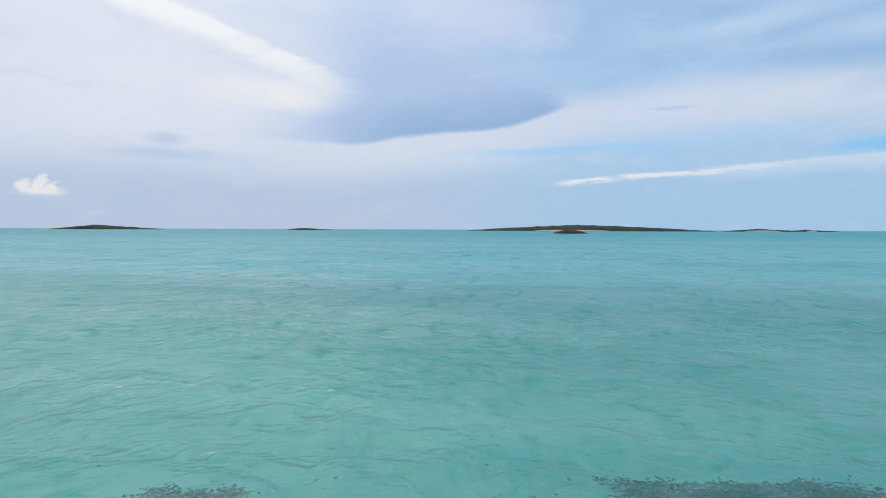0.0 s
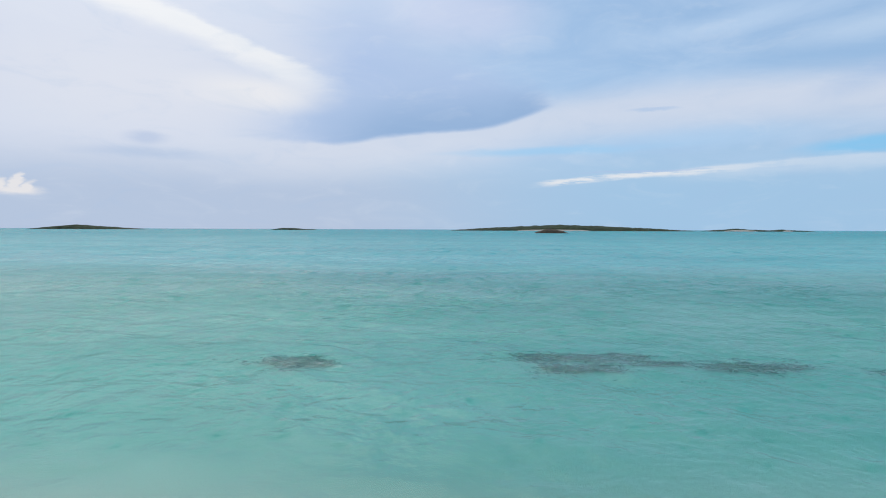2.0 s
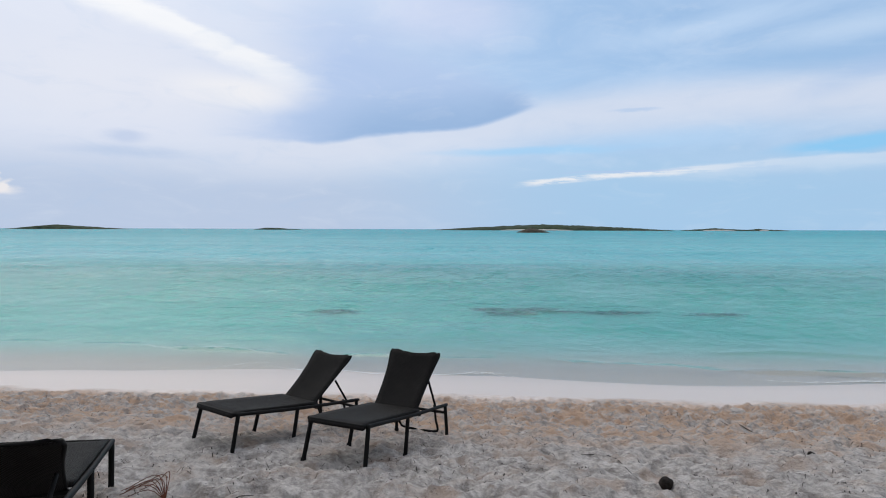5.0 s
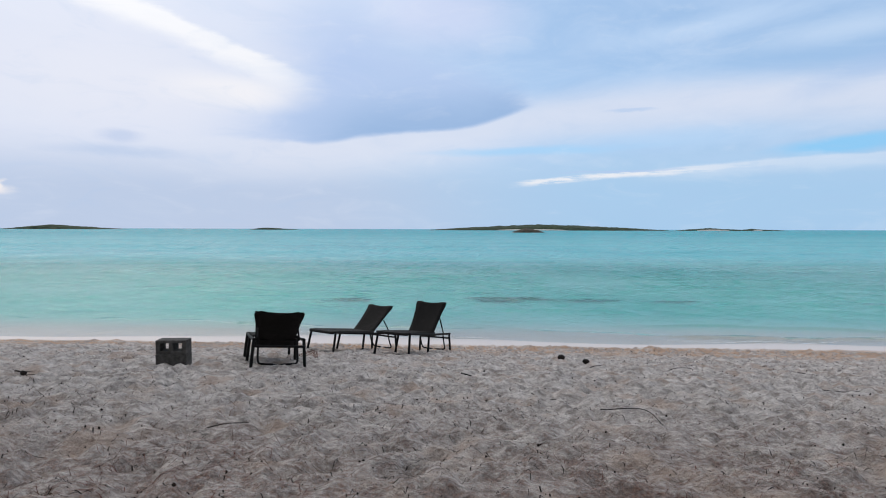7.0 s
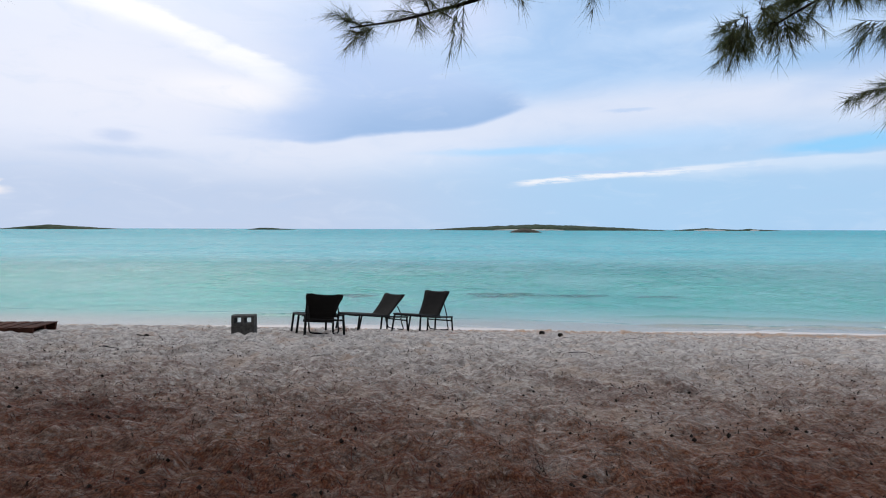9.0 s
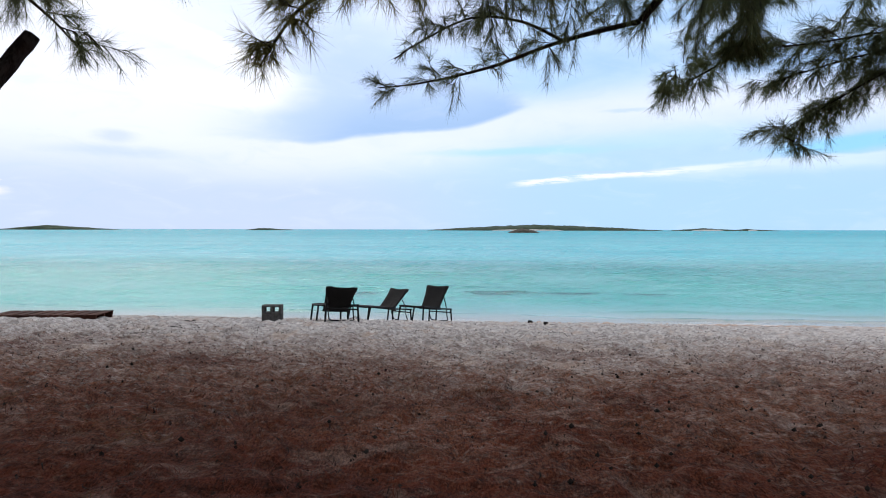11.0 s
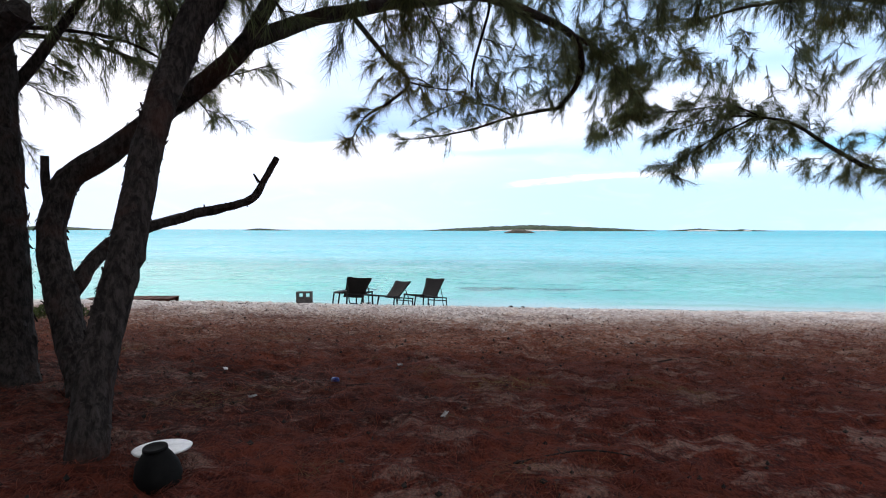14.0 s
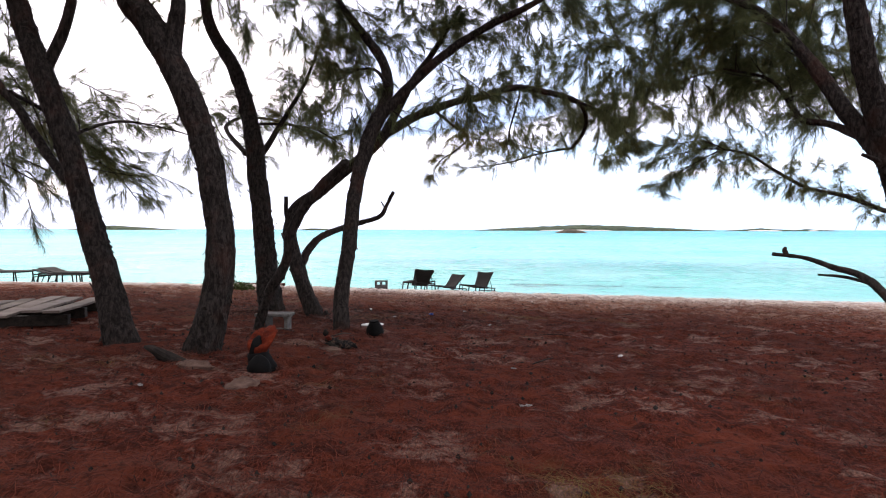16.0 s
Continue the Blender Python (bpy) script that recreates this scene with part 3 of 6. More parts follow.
def relief(x, y):
    """Trodden sand: hollows, heaps and footprints, fading out at the wash and with distance."""
    z = (value_noise(x, y, 1.7, 1) - 0.5) * 0.03 + (value_noise(x, y, 4.6, 2) - 0.5) * 0.035
    z = z + (value_noise(x, y, 9.0, 3) - 0.5) * 0.066 + (value_noise(x, y, 17.0, 7) - 0.5) * 0.046 - np.abs(value_noise(x + 3, y, 6.5, 5) - 0.5) * 0.07
    # footprints: dents with pushed-up rims, one or two in each square of a jittered grid
    jit = np.random.default_rng(17).random((64, 64, 3))
    cell, near_d = 0.30, np.full(x.shape, 9.0)
    gi, gj = np.floor(x / cell).astype(int), np.floor(y / cell).astype(int)
    for a_ in (-1, 0, 1):
        for b_ in (-1, 0, 1):
            q = jit[(gi + a_) % 64, (gj + b_) % 64]
            dx, dy = (gi + a_ + q[..., 0]) * cell - x, (gj + b_ + q[..., 1]) * cell - y
            near_d = np.minimum(near_d, np.hypot(dx * 1.25, dy) / (0.55 + 0.75 * q[..., 2]))
    z = z - 0.042 * np.exp(-(near_d / 0.085) ** 2) + 0.013 * np.exp(-((near_d - 0.16) / 0.05) ** 2)
    dry = np.clip((10.4 - y + 0.8 * (value_noise(x, y, 0.6, 9) - 0.5)) / 0.7, 0, 1)
    near = np.clip((16 - np.abs(x)) / 6, 0, 1) * np.clip((y + 22) / 5, 0, 1)
    soft = np.interp(y, [-9, -3, 1], [0.45, 0.75, 1.0])
    clods = 1 + 0.6 * np.exp(-((y - 8.6) / 1.0) ** 2)
    swash = 0.11 * (value_noise(x, y, 0.22, 61) - 0.5) * np.exp(-((y - 13.2) / 1.9) ** 2)
    return z * dry * near * soft * clods + swash


def ground_at(x, y):
    return float(height(x, y) + relief(np.array([x]), np.array([y]))[0])


def spaced(dense_lo, dense_hi, step, lo, hi, grow=1.22):
    mid = np.arange(dense_lo, dense_hi + 1e-6, step)
    up, s = [mid[-1]], step
    while up[-1] < hi:
        s *= grow
        up.append(min(hi, up[-1] + s))
    down, s = [mid[0]], step
    while down[-1] > lo:
        s *= grow
        down.append(max(lo, down[-1] - s))
    return np.concatenate([down[:0:-1], mid, up[1:]])


def sheet(xs, ys, z):
    X, Y = np.meshgrid(xs, ys)
    verts = np.column_stack([X.ravel(), Y.ravel(), z(X, Y).ravel()])
    i = np.arange(len(ys) - 1)[:, None] * len(xs) + np.arange(len(xs) - 1)[None]
    i = i.ravel()
    return verts, np.column_stack([i, i + 1, i + 1 + len(xs), i + len(xs)])


gx, gy = spaced(-7.5, 7.0, 0.034, -4500, 4500), spaced(-13.4, 10.8, 0.036, -4500, 4600)
gv, gf = sheet(gx, gy, lambda X, Y: height(X, Y) + relief(X, Y))
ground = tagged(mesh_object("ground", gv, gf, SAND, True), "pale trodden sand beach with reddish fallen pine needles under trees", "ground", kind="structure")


def waves(X, Y):
    off = Y - SHORE
    amp = np.clip((off - 1.0) / 9.0, 0.02, 1.0) * np.clip((180 - off) / 120, 0, 1)
    sk = Y + 0.22 * X
    z = 0.030 * np.sin(sk * 2.6 + 4.0 * value_noise(X, Y, 0.3, 11)) * value_noise(X, Y, 0.45, 14)
    z = z + (value_noise(X * 0.8, sk, 0.9, 12) - 0.5) * 0.13
    # sharp little crests
    ridge = 1.0 - 2.0 * np.abs(value_noise(X * 0.75 + 0.2 * sk, sk, 1.5, 13) - 0.5)
    z = (z + 0.07 * ridge ** 3 * value_noise(X, Y, 0.35, 15) * 1.4) * amp
    # the little wave that runs up the wash, and a lower one behind it
    for back, high, wide in ((0.0, 0.075, 0.15), (1.9, 0.045, 0.22)):
        crest = 15.2 - 0.10 * X + 0.25 * np.sin(0.5 * X + 1 + back) + 0.10 * np.sin(1.7 * X) + back
        d_ = Y - crest
        z = z + high * np.exp(-(d_ / np.where(d_ < 0, 0.6 * wide, 1.6 * wide)) ** 2) * np.clip(value_noise(X, X * 0 + 3, 0.4, 31) * 2.2 - 0.5, 0, 1)
    return z


wx, wy = spaced(-16.0, 16.0, 0.13, -4500, 4500, 1.12), spaced(12.4, 42.0, 0.11, 12.2, 4600, 1.05)
wv, wf = sheet(wx, wy, waves)
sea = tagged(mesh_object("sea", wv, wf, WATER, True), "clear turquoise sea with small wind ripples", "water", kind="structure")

# ---- distance: low scrubby islands ----


def island(name, x0, x1, y, top, peak, label, shore=0.0, rock=False, seed=0):
    """A low island from x0 to x1 at distance y, with its highest point at the share peak of its length."""
    half, g = (x1 - x0) / 2, np.random.default_rng(seed)
    base = thing(name, pose((x0 + x1) / 2, y, 0), label, "island")
    n, rows_ = 160, 14
    xs, ys = np.linspace(-half, half, n), np.linspace(-1, 1, rows_)
    X, Y = np.meshgrid(xs, ys)
    s = (X + half) / (2 * half)
    ridge = np.where(s < peak, s / peak, (1 - s) / (1 - peak)) ** 0.75
    deep = max(18.0, half * 0.35)
    body = top * ridge * np.sqrt(np.clip(1 - Y ** 2, 0, 1))
    body = body * (0.82 + 0.3 * value_noise(X, Y * deep, 0.05, seed + 3)) + (value_noise(X, Y * deep, 0.25, seed + 5) - 0.35) * min(1.6, top * 0.25) * (body > 0.1)
    body[np.abs(Y) > 0.99] = -1.0
    V = np.column_stack([X.ravel(), (Y * deep).ravel(), body.ravel()])
    i = (np.arange(rows_ - 1)[:, None] * n + np.arange(n - 1)[None]).ravel()
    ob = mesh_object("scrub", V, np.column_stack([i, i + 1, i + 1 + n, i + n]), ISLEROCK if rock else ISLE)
    ob.parent = base
    if shore:
        bm = bmesh.new()
        bmesh.ops.create_icosphere(bm, subdivisions=3, radius=1.0)
        bmesh.ops.scale(bm, vec=(half * shore, 6.0, 2.6), verts=bm.verts)
        bmesh.ops.translate(bm, vec=(-half * 0.15, -deep * 0.97, 0.2), verts=bm.verts)
        part("sandy_shore", bm, ISLESAND, base, "strip of pale sand", True)
    return base


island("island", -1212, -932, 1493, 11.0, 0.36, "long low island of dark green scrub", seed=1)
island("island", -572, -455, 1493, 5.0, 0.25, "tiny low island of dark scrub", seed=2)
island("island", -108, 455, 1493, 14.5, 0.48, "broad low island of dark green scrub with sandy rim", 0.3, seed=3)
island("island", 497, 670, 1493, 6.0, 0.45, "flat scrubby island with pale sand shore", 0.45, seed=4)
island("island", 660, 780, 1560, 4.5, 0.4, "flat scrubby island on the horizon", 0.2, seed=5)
island("islet", 35, 63, 560, 4.0, 0.45, "small bare rocky islet in the sea", rock=True, seed=6)

# ---- dark seagrass patches in the shallows ----


def seagrass(x, y, rx, ry, seed):
    """A low uneven mat of dark weed, closed in the middle and torn to shreds at its rim."""
    g, cell = np.random.default_rng(seed), 0.035
    nx, ny = int(2.6 * rx / cell), int(2.6 * ry / cell)
    i, j = np.meshgrid(np.arange(-nx, nx), np.arange(-ny, ny))
    px_, py_ = i.ravel() * cell, j.ravel() * cell
    fall = np.exp(-((px_ / rx) ** 2 + ((py_ - 0.10 * px_) / ry) ** 2) * 0.8)
    u, v = x + px_, y + py_ * 2.0
    torn = 0.5 * value_noise(u, v, 1.1, seed) + 0.32 * value_noise(u, v, 3.2, seed + 1) + 0.18 * value_noise(u, v, 8.0, seed + 3)
    ok = fall * 1.15 + torn > 1.0 + g.normal(0, 0.13, len(px_))
    px_, py_ = px_[ok], py_[ok]
    n = len(px_)
    z0 = height(x + px_, y + py_) + 0.02 + 0.04 * value_noise(x + px_, y + py_, 2.5, seed + 2) + g.uniform(0, 0.02, n)
    a_ = g.uniform(0, 6.283, n)
    c, V = np.column_stack([px_, py_, z0]), []
    for q in range(4):
        r = g.uniform(0.55, 1.45, n) * cell
        V.append(c + np.column_stack([r * np.cos(a_ + q * 1.5708), r * np.sin(a_ + q * 1.5708), g.normal(0, 0.006, n)]))
    ob = mesh_object("seagrass_patch", np.stack(V, 1).reshape(-1, 3), np.arange(4 * n).reshape(-1, 4), REEF)
    ob.location = (x, y, 0)
    return tagged(ob, "dark patch of seagrass under shallow water", "seagrass", "patches in the shallows", "stuff")


for k, (x, y, rx, ry) in enumerate([(-6.5, 26.1, 0.95, 0.55), (1.2, 26.2, 1.15, 0.55), (1.5, 27.6, 1.7, 0.50), (3.7, 27.0, 0.8, 0.25), (5.9, 26.8, 1.3, 0.42), (10.2, 26.6, 1.1, 0.25)]):
    seagrass(x, y, rx, ry, 40 + k)

# ---- foam lines along the wash ----


def foam_line(y0, amp, x0, x1, spread, count, gap, seed, slant=0.0):
    """A broken line of very many small flakes of foam."""
    g = np.random.default_rng(seed)
    x = g.uniform(x0, x1, count)
    mid = y0 + slant * x + (0.25 * np.sin(0.5 * x + 1) + 0.1 * np.sin(1.7 * x) if slant else 0) + amp * (np.abs(value_noise(x, x * 0 + seed, 0.55, seed) - 0.5) * 3 - 0.5) + 0.30 * (value_noise(x, x * 0, 1.6, seed + 1) - 0.5) + 0.10 * (value_noise(x, x * 0, 6.0, seed + 6) - 0.5)
    there = np.clip((value_noise(x, x * 0 + 9, 0.5, seed + 4) - gap) * 5, 0, 1) * (0.3 + 0.7 * value_noise(x, x * 0 + 3, 3.5, seed + 2))
    ok = g.uniform(0, 1, count) < there
    x, mid = x[ok], mid[ok]
    n = len(x)
    y = mid - np.abs(g.normal(0, spread, n)) * g.choice([1, 1, -0.4], n)
    z = np.maximum(height(x, y) + relief(x, y), waves(x, y)) + 0.006 + g.uniform(0, 0.004, n)
    r = g.uniform(0.004, 0.013, n)
    V = []
    for k in range(6):
        a_ = k * 1.0472
        V.append(np.column_stack([x + r * 1.6 * math.cos(a_), y + r * math.sin(a_), z]))
    V = np.stack(V, 1).reshape(-1, 3)
    ob = mesh_object("foam", V, np.arange(6 * n).reshape(-1, 6), FOAM)
    return tagged(ob, "thin broken line of white foam at the water's edge", "foam", kind="stuff")


foam_line(SHORE + 0.45, 0.5, -16, 16, 0.03, 15000, 0.50, 3)
foam_line(SHORE + 0.95, 0.9, -16, 16, 0.06, 7000, 0.60, 14)
foam_line(15.12, 0.0, -16, 16, 0.05, 7000, 0.52, 21, -0.10)

# ---- trees: needle-leaved beach pines ----


class Spray:
    """Gathers the thin twigs and the needles of one crown."""

    def __init__(self, seed):
        self.g, self.twigs, self.needles = np.random.default_rng(seed), [], []

    def twig(self, at, way, long, droop, thick=0.004, needle=0.17, nodes=6, each=9, width=0.0034):
        """A drooping shoot with needles splayed all round it."""
        g = self.g
        at, way = np.array(at, float), np.array(way, float)
        way /= np.linalg.norm(way) + 1e-9
        t = np.linspace(0, 1, 4)
        c = at + way * long * t[:, None] + np.array([0, 0, -1.0]) * droop * long * (t ** 2)[:, None]
        self.twigs.append(np.column_stack([c, np.linspace(thick, 0.0015, 4)]))
        k = nodes * each
        s = np.clip(np.repeat(np.linspace(0.12, 1.0, nodes), each) + g.normal(0, 0.03, k), 0, 1)
        base = at + way * long * s[:, None] + np.array([0, 0, -1.0]) * droop * long * (s ** 2)[:, None]
        tang = way + np.array([0, 0, -2.0]) * droop * s[:, None]
        tang /= np.linalg.norm(tang, axis=1)[:, None]
        side = g.normal(size=(k, 3))
        side -= (side * tang).sum(1)[:, None] * tang
        side /= np.linalg.norm(side, axis=1)[:, None] + 1e-9
        out = tang * 0.9 + side * g.uniform(0.2, 1.2, k)[:, None] + np.array([0, 0, -0.42])
        out /= np.linalg.norm(out, axis=1)[:, None]
        tip = base + out * (needle * g.uniform(0.55, 1.15, k))[:, None]
        flat_ = np.cross(out, g.normal(size=(k, 3)))
        flat_ *= width / (np.linalg.norm(flat_, axis=1)[:, None] + 1e-9) * 0.5
        self.needles.append(np.stack([base - flat_, base + flat_, tip], 1))

    def branch(self, at, way, long, droop=0.25, shoots=11, thick=0.006, **kw):
        """A side branch that carries shoots to both sides."""
        g = self.g
        at, way = np.array(at, float), np.array(way, float)
        way /= np.linalg.norm(way) + 1e-9
        bend = g.normal(0, 0.12, 3)
        t = np.linspace(0, 1, 5)
        c = at + way * long * t[:, None] + (np.array([0, 0, -droop]) + bend) * long * (t ** 2)[:, None]
        self.twigs.append(np.column_stack([c, np.linspace(thick, 0.003, 5)]))
        for s in np.linspace(0.2, 1.0, shoots):
            p = at + way * long * s + (np.array([0, 0, -droop]) + bend) * long * s * s
            d_ = way * 0.9 + g.normal(0, 0.55, 3) + np.array([0, 0, -0.15])
            self.twig(p, d_, g.uniform(0.08, 0.20), g.uniform(0.1, 0.5), **kw)

    def along(self, points, count, long=(0.3, 0.7), start=0.15, up=0.1, **kw):
        """Side branches along a limb."""
        s = spline([(*p[:3], 0.01) for p in points], 0.05)[:, :3]
        for k in range(count):
            i = int((start + (1 - start) * (k + self.g.uniform(0, 1)) / count) * (len(s) - 2))
            tang = s[i + 1] - s[i]
            tang = tang / (np.linalg.norm(tang) + 1e-9)
            way = tang * 0.7 + self.g.normal(0, 0.55, 3) + np.array([0, 0, up])
            way[2] = max(way[2], -0.3)
            self.branch(s[i], way, self.g.uniform(*long), self.g.uniform(0.0, 0.22), **kw)

    def cloud_of(self, middle, radii, count, toward=(0, 0.6, 0), long=(0.35, 0.8), **kw):
        """Side branches spread through an uneven, rounded space."""
        for _ in range(count):
            q = self.g.normal(size=3)
            q *= self.g.uniform(0, 1) ** 0.45 / np.linalg.norm(q)
            way = q * 0.8 + np.array(toward) + self.g.normal(0, 0.4, 3)
            self.branch(np.array(middle) + q * np.array(radii), way, self.g.uniform(*long), self.g.uniform(0.05, 0.35), **kw)

    def shade_roof(self, x0, x1, y0, y1, count):
        """Closed, unseen upper crown of coarse drooping tufts, added overhead to shade the ground."""
        for _ in range(count):
            x, y = self.g.uniform(x0, x1), self.g.uniform(y0, y1)
            low = max(6.0, 4.6 + 0.45 * (y + 15.2))
            self.branch((x, y, low + self.g.uniform(0, 1.6)), self.g.normal(0, 1, 3), self.g.uniform(0.5, 1.0), 0.1, 9, width=0.022, needle=0.34, each=6)

    def grow(self, parent, mat=None):
        o = np.array(parent.location)
        V, F, at = [], [], 0
        for tw in self.twigs:
            n, a = len(tw), np.arange(3) * 2.0944
            ring = tw[:, None, :3] + tw[:, None, 3:] * np.stack([np.cos(a), np.sin(a), np.sin(a + 1)], 1)[None]
            V.append(ring.reshape(-1, 3))
            i = (np.arange(n - 1)[:, None] * 3 + np.arange(3)[None]).ravel()
            j = (np.arange(n - 1)[:, None] * 3 + (np.arange(3)[None] + 1) % 3).ravel()
            F.append(np.column_stack([i, j, j + 3, i + 3]) + at)
            at += 3 * n
        if V:
            ob = mesh_object("twig", np.vstack(V) - o, np.vstack(F), BARK)
            ob.parent = parent
        N = np.concatenate(self.needles).reshape(-1, 3) - o
        ob = mesh_object("crown", N, np.arange(len(N)).reshape(-1, 3), mat or NEEDLE)
        ob.parent = parent
        ob["kind"] = "stuff"


def tree(base, label):
    return thing("beach_pine", pose(*base), label, "tree", "pines at the beach's edge")


def thick(points, radii):
    """Puts radii, given at even shares of the way, on points."""
    r = np.interp(np.linspace(0, 1, len(points)), np.linspace(0, 1, len(radii)), radii)
    return [(*p, float(q)) for p, q in zip(points, r)]


# slim upright pine that forks
T1 = tree((-1.47, -9.08, 2.45), "slim leaning pine with dark scaly bark that forks")
limb("trunk", thick([(-1.41, -9.2, 2.38), (-1.42, -9.16, 2.59), (-1.45, -9.06, 2.85), (-1.43, -8.86, 3.35), (-1.43, -8.72, 3.70), (-1.41, -8.56, 4.11), (-1.37, -8.46, 4.35), (-1.33, -8.36, 4.59), (-1.24, -8.26, 4.85)],
                    [0.082, 0.078, 0.074, 0.080, 0.088]), BARK, T1, 18, 0.05, 0.06, 1, 0.25)
a = [(-1.27, -8.30, 4.78), (-1.16, -8.15, 5.12), (-1.22, -8.08, 5.51), (-1.51, -8.0, 5.92), (-1.83, -7.9, 6.35), (-2.18, -7.75, 7.00), (-2.4, -7.6, 7.6)]
b = [(-1.29, -8.30, 4.74), (-0.86, -8.08, 5.28), (-0.44, -7.96, 5.67), (0.03, -7.85, 5.99), (0.50, -7.76, 6.23), (0.97, -7.68, 6.51), (1.6, -7.5, 6.8)]
limb("limb", thick(a, [0.075, 0.05, 0.02]), BARK, T1, 12, 0.06, 0.05, 2)
limb("limb", thick(b, [0.062, 0.045, 0.015]), BARK, T1, 12, 0.06, 0.05, 3)
c = [(-1.12, -8.3, 5.2), (-1.4, -7.9, 5.5), (-1.85, -7.5, 5.55), (-2.2, -7.2, 5.4)]
limb("limb", thick(c, [0.025, 0.008]), BARK, T1, 8, 0.06, 0.05, 3)
s = Spray(11)
s.along(a, 12, start=0.4)
s.along(b, 14, start=0.35)
s.along(c, 9, start=0.3)
s.cloud_of((-1.56, -8.20, 5.03), (0.55, 0.4, 0.16), 12, long=(0.25, 0.5), shoots=7)
s.cloud_of((-0.27, -7.60, 5.25), (0.4, 0.4, 0.16), 14, long=(0.25, 0.5))
s.cloud_of((-1.3, -8.0, 5.75), (0.9, 0.8, 0.45), 22)
s.cloud_of((0.4, -7.6, 6.3), (1.0, 0.8, 0.4), 22)
s.cloud_of((-1.0, -8.0, 7.3), (2.0, 1.6, 0.7), 60, width=0.004)
s.shade_roof(-3.5, 1.0, -9.5, -4.5, 210)
s.grow(T1)

# curved pine whose trunk bows over and runs out as a long arching limb
T2 = tree((-2.06, -8.20, 2.42), "curved pine bowed over with a broken bare low branch")
limb("trunk", thick([(-2.02, -8.22, 2.36), (-2.07, -8.19, 2.55), (-2.19, -8.12, 2.77), (-2.29, -8.05, 2.99), (-2.38, -7.99, 3.20), (-2.45, -7.93, 3.40), (-2.47, -7.87, 3.59), (-2.41, -7.81, 3.81), (-2.17, -7.75, 3.99), (-1.91, -7.68, 4.22), (-1.56, -7.60, 4.50), (-1.31, -7.51, 4.79)],
                    [0.10, 0.09, 0.092, 0.085, 0.078, 0.072, 0.064]), BARK, T2, 18, 0.05, 0.06, 4, 0.3)
arch = [(-1.34, -7.53, 4.76), (-0.97, -7.05, 5.09), (-0.52, -6.60, 5.35), (-0.15, -6.40, 5.46), (0.31, -5.85, 5.70), (0.86, -5.20, 5.76), (1.34, -4.65, 5.73), (1.54, -4.30, 5.57), (1.52, -4.13, 5.27), (1.34, -3.95, 5.03)]
arch_limb = limb("limb", thick(arch, [0.066, 0.052, 0.05, 0.04, 0.028]), BARK, T2, 12, 0.05, 0.06, 5, label="long arching limb")
sweep = [(1.34, -3.94, 5.03), (0.77, -3.64, 4.97), (0.20, -3.34, 4.85), (-0.41, -3.06, 4.79), (-0.85, -2.88, 4.79)]
limb("branch", thick(sweep, [0.022, 0.005]), BARK, arch_limb, 8, 0.06, 0.05, 6)
sweep2 = [(0.80, -3.66, 4.97), (0.45, -3.75, 5.10), (0.05, -3.80, 5.12), (-0.35, -3.7, 4.98), (-0.6, -3.6, 4.86)]
limb("branch", thick(sweep2, [0.014, 0.005]), BARK, arch_limb, 8, 0.06, 0.05, 6)
fork = [(1.30, -4.70, 5.73), (1.89, -4.05, 5.63), (2.47, -3.20, 5.36), (2.60, -2.70, 5.16), (2.32, -2.10, 4.98)]
limb("branch", thick(fork, [0.03, 0.007]), BARK, arch_limb, 8, 0.06, 0.05, 7)
hang = [(0.31, -5.80, 5.71), (0.39, -5.75, 5.64), (0.24, -5.51, 5.15), (0.22, -5.40, 4.95)]
limb("branch", thick(hang, [0.014, 0.012]), BARK, arch_limb, 8, 0.05, 0.05, 8)
bronze = [(-0.69, -7.20, 5.08), (-0.60, -5.90, 5.12), (-0.46, -5.10, 5.08), (-0.68, -5.20, 4.83), (-0.91, -5.30, 4.66), (-1.07, -5.50, 4.29)]
limb("branch", thick(bronze, [0.022, 0.018, 0.005]), BARK, arch_limb, 8, 0.05, 0.05, 9)
bronze2 = [(-0.46, -5.10, 5.08), (-0.2, -4.9, 5.06), (0.05, -4.8, 5.06)]
limb("branch", thick(bronze2, [0.010, 0.004]), BARK, arch_limb, 8, 0.05, 0.05, 9)
upper = [(-1.35, -7.53, 4.74), (-1.12, -7.45, 5.20), (-0.97, -7.4, 5.50), (-0.74, -7.3, 5.85), (-0.4, -7.1, 6.5)]
limb("limb", thick(upper, [0.06, 0.03]), BARK, T2, 12, 0.06, 0.05, 10)
limb("stub", thick([(-2.49, -7.86, 3.55), (-2.53, -7.86, 3.75), (-2.53, -7.87, 3.95)], [0.04, 0.028, 0.026]), BARK, T2, 10, 0.04, 0.12, 11, label="short broken stub")
limb("root", thick([(-2.02, -8.24, 2.36), (-1.93, -8.27, 2.45), (-1.885, -8.28, 2.52), (-1.88, -8.28, 2.57)], [0.07, 0.062, 0.045, 0.02]), BARK, T2, 10, 0.025, 0.18, 42, label="knotted root at the base")
broken_limb = limb("bare_branch", thick([(-2.33, -7.98, 3.03), (-2.26, -7.80, 3.28), (-2.16, -7.60, 3.44), (-1.95, -7.18, 3.575), (-1.67, -6.97, 3.665), (-1.54, -6.88, 3.73), (-1.48, -6.80, 3.87), (-1.40, -6.70, 4.07)],
                          [0.055, 0.045, 0.034, 0.030, 0.024]), BARK, T2, 12, 0.035, 0.12, 12, label="bare broken branch")
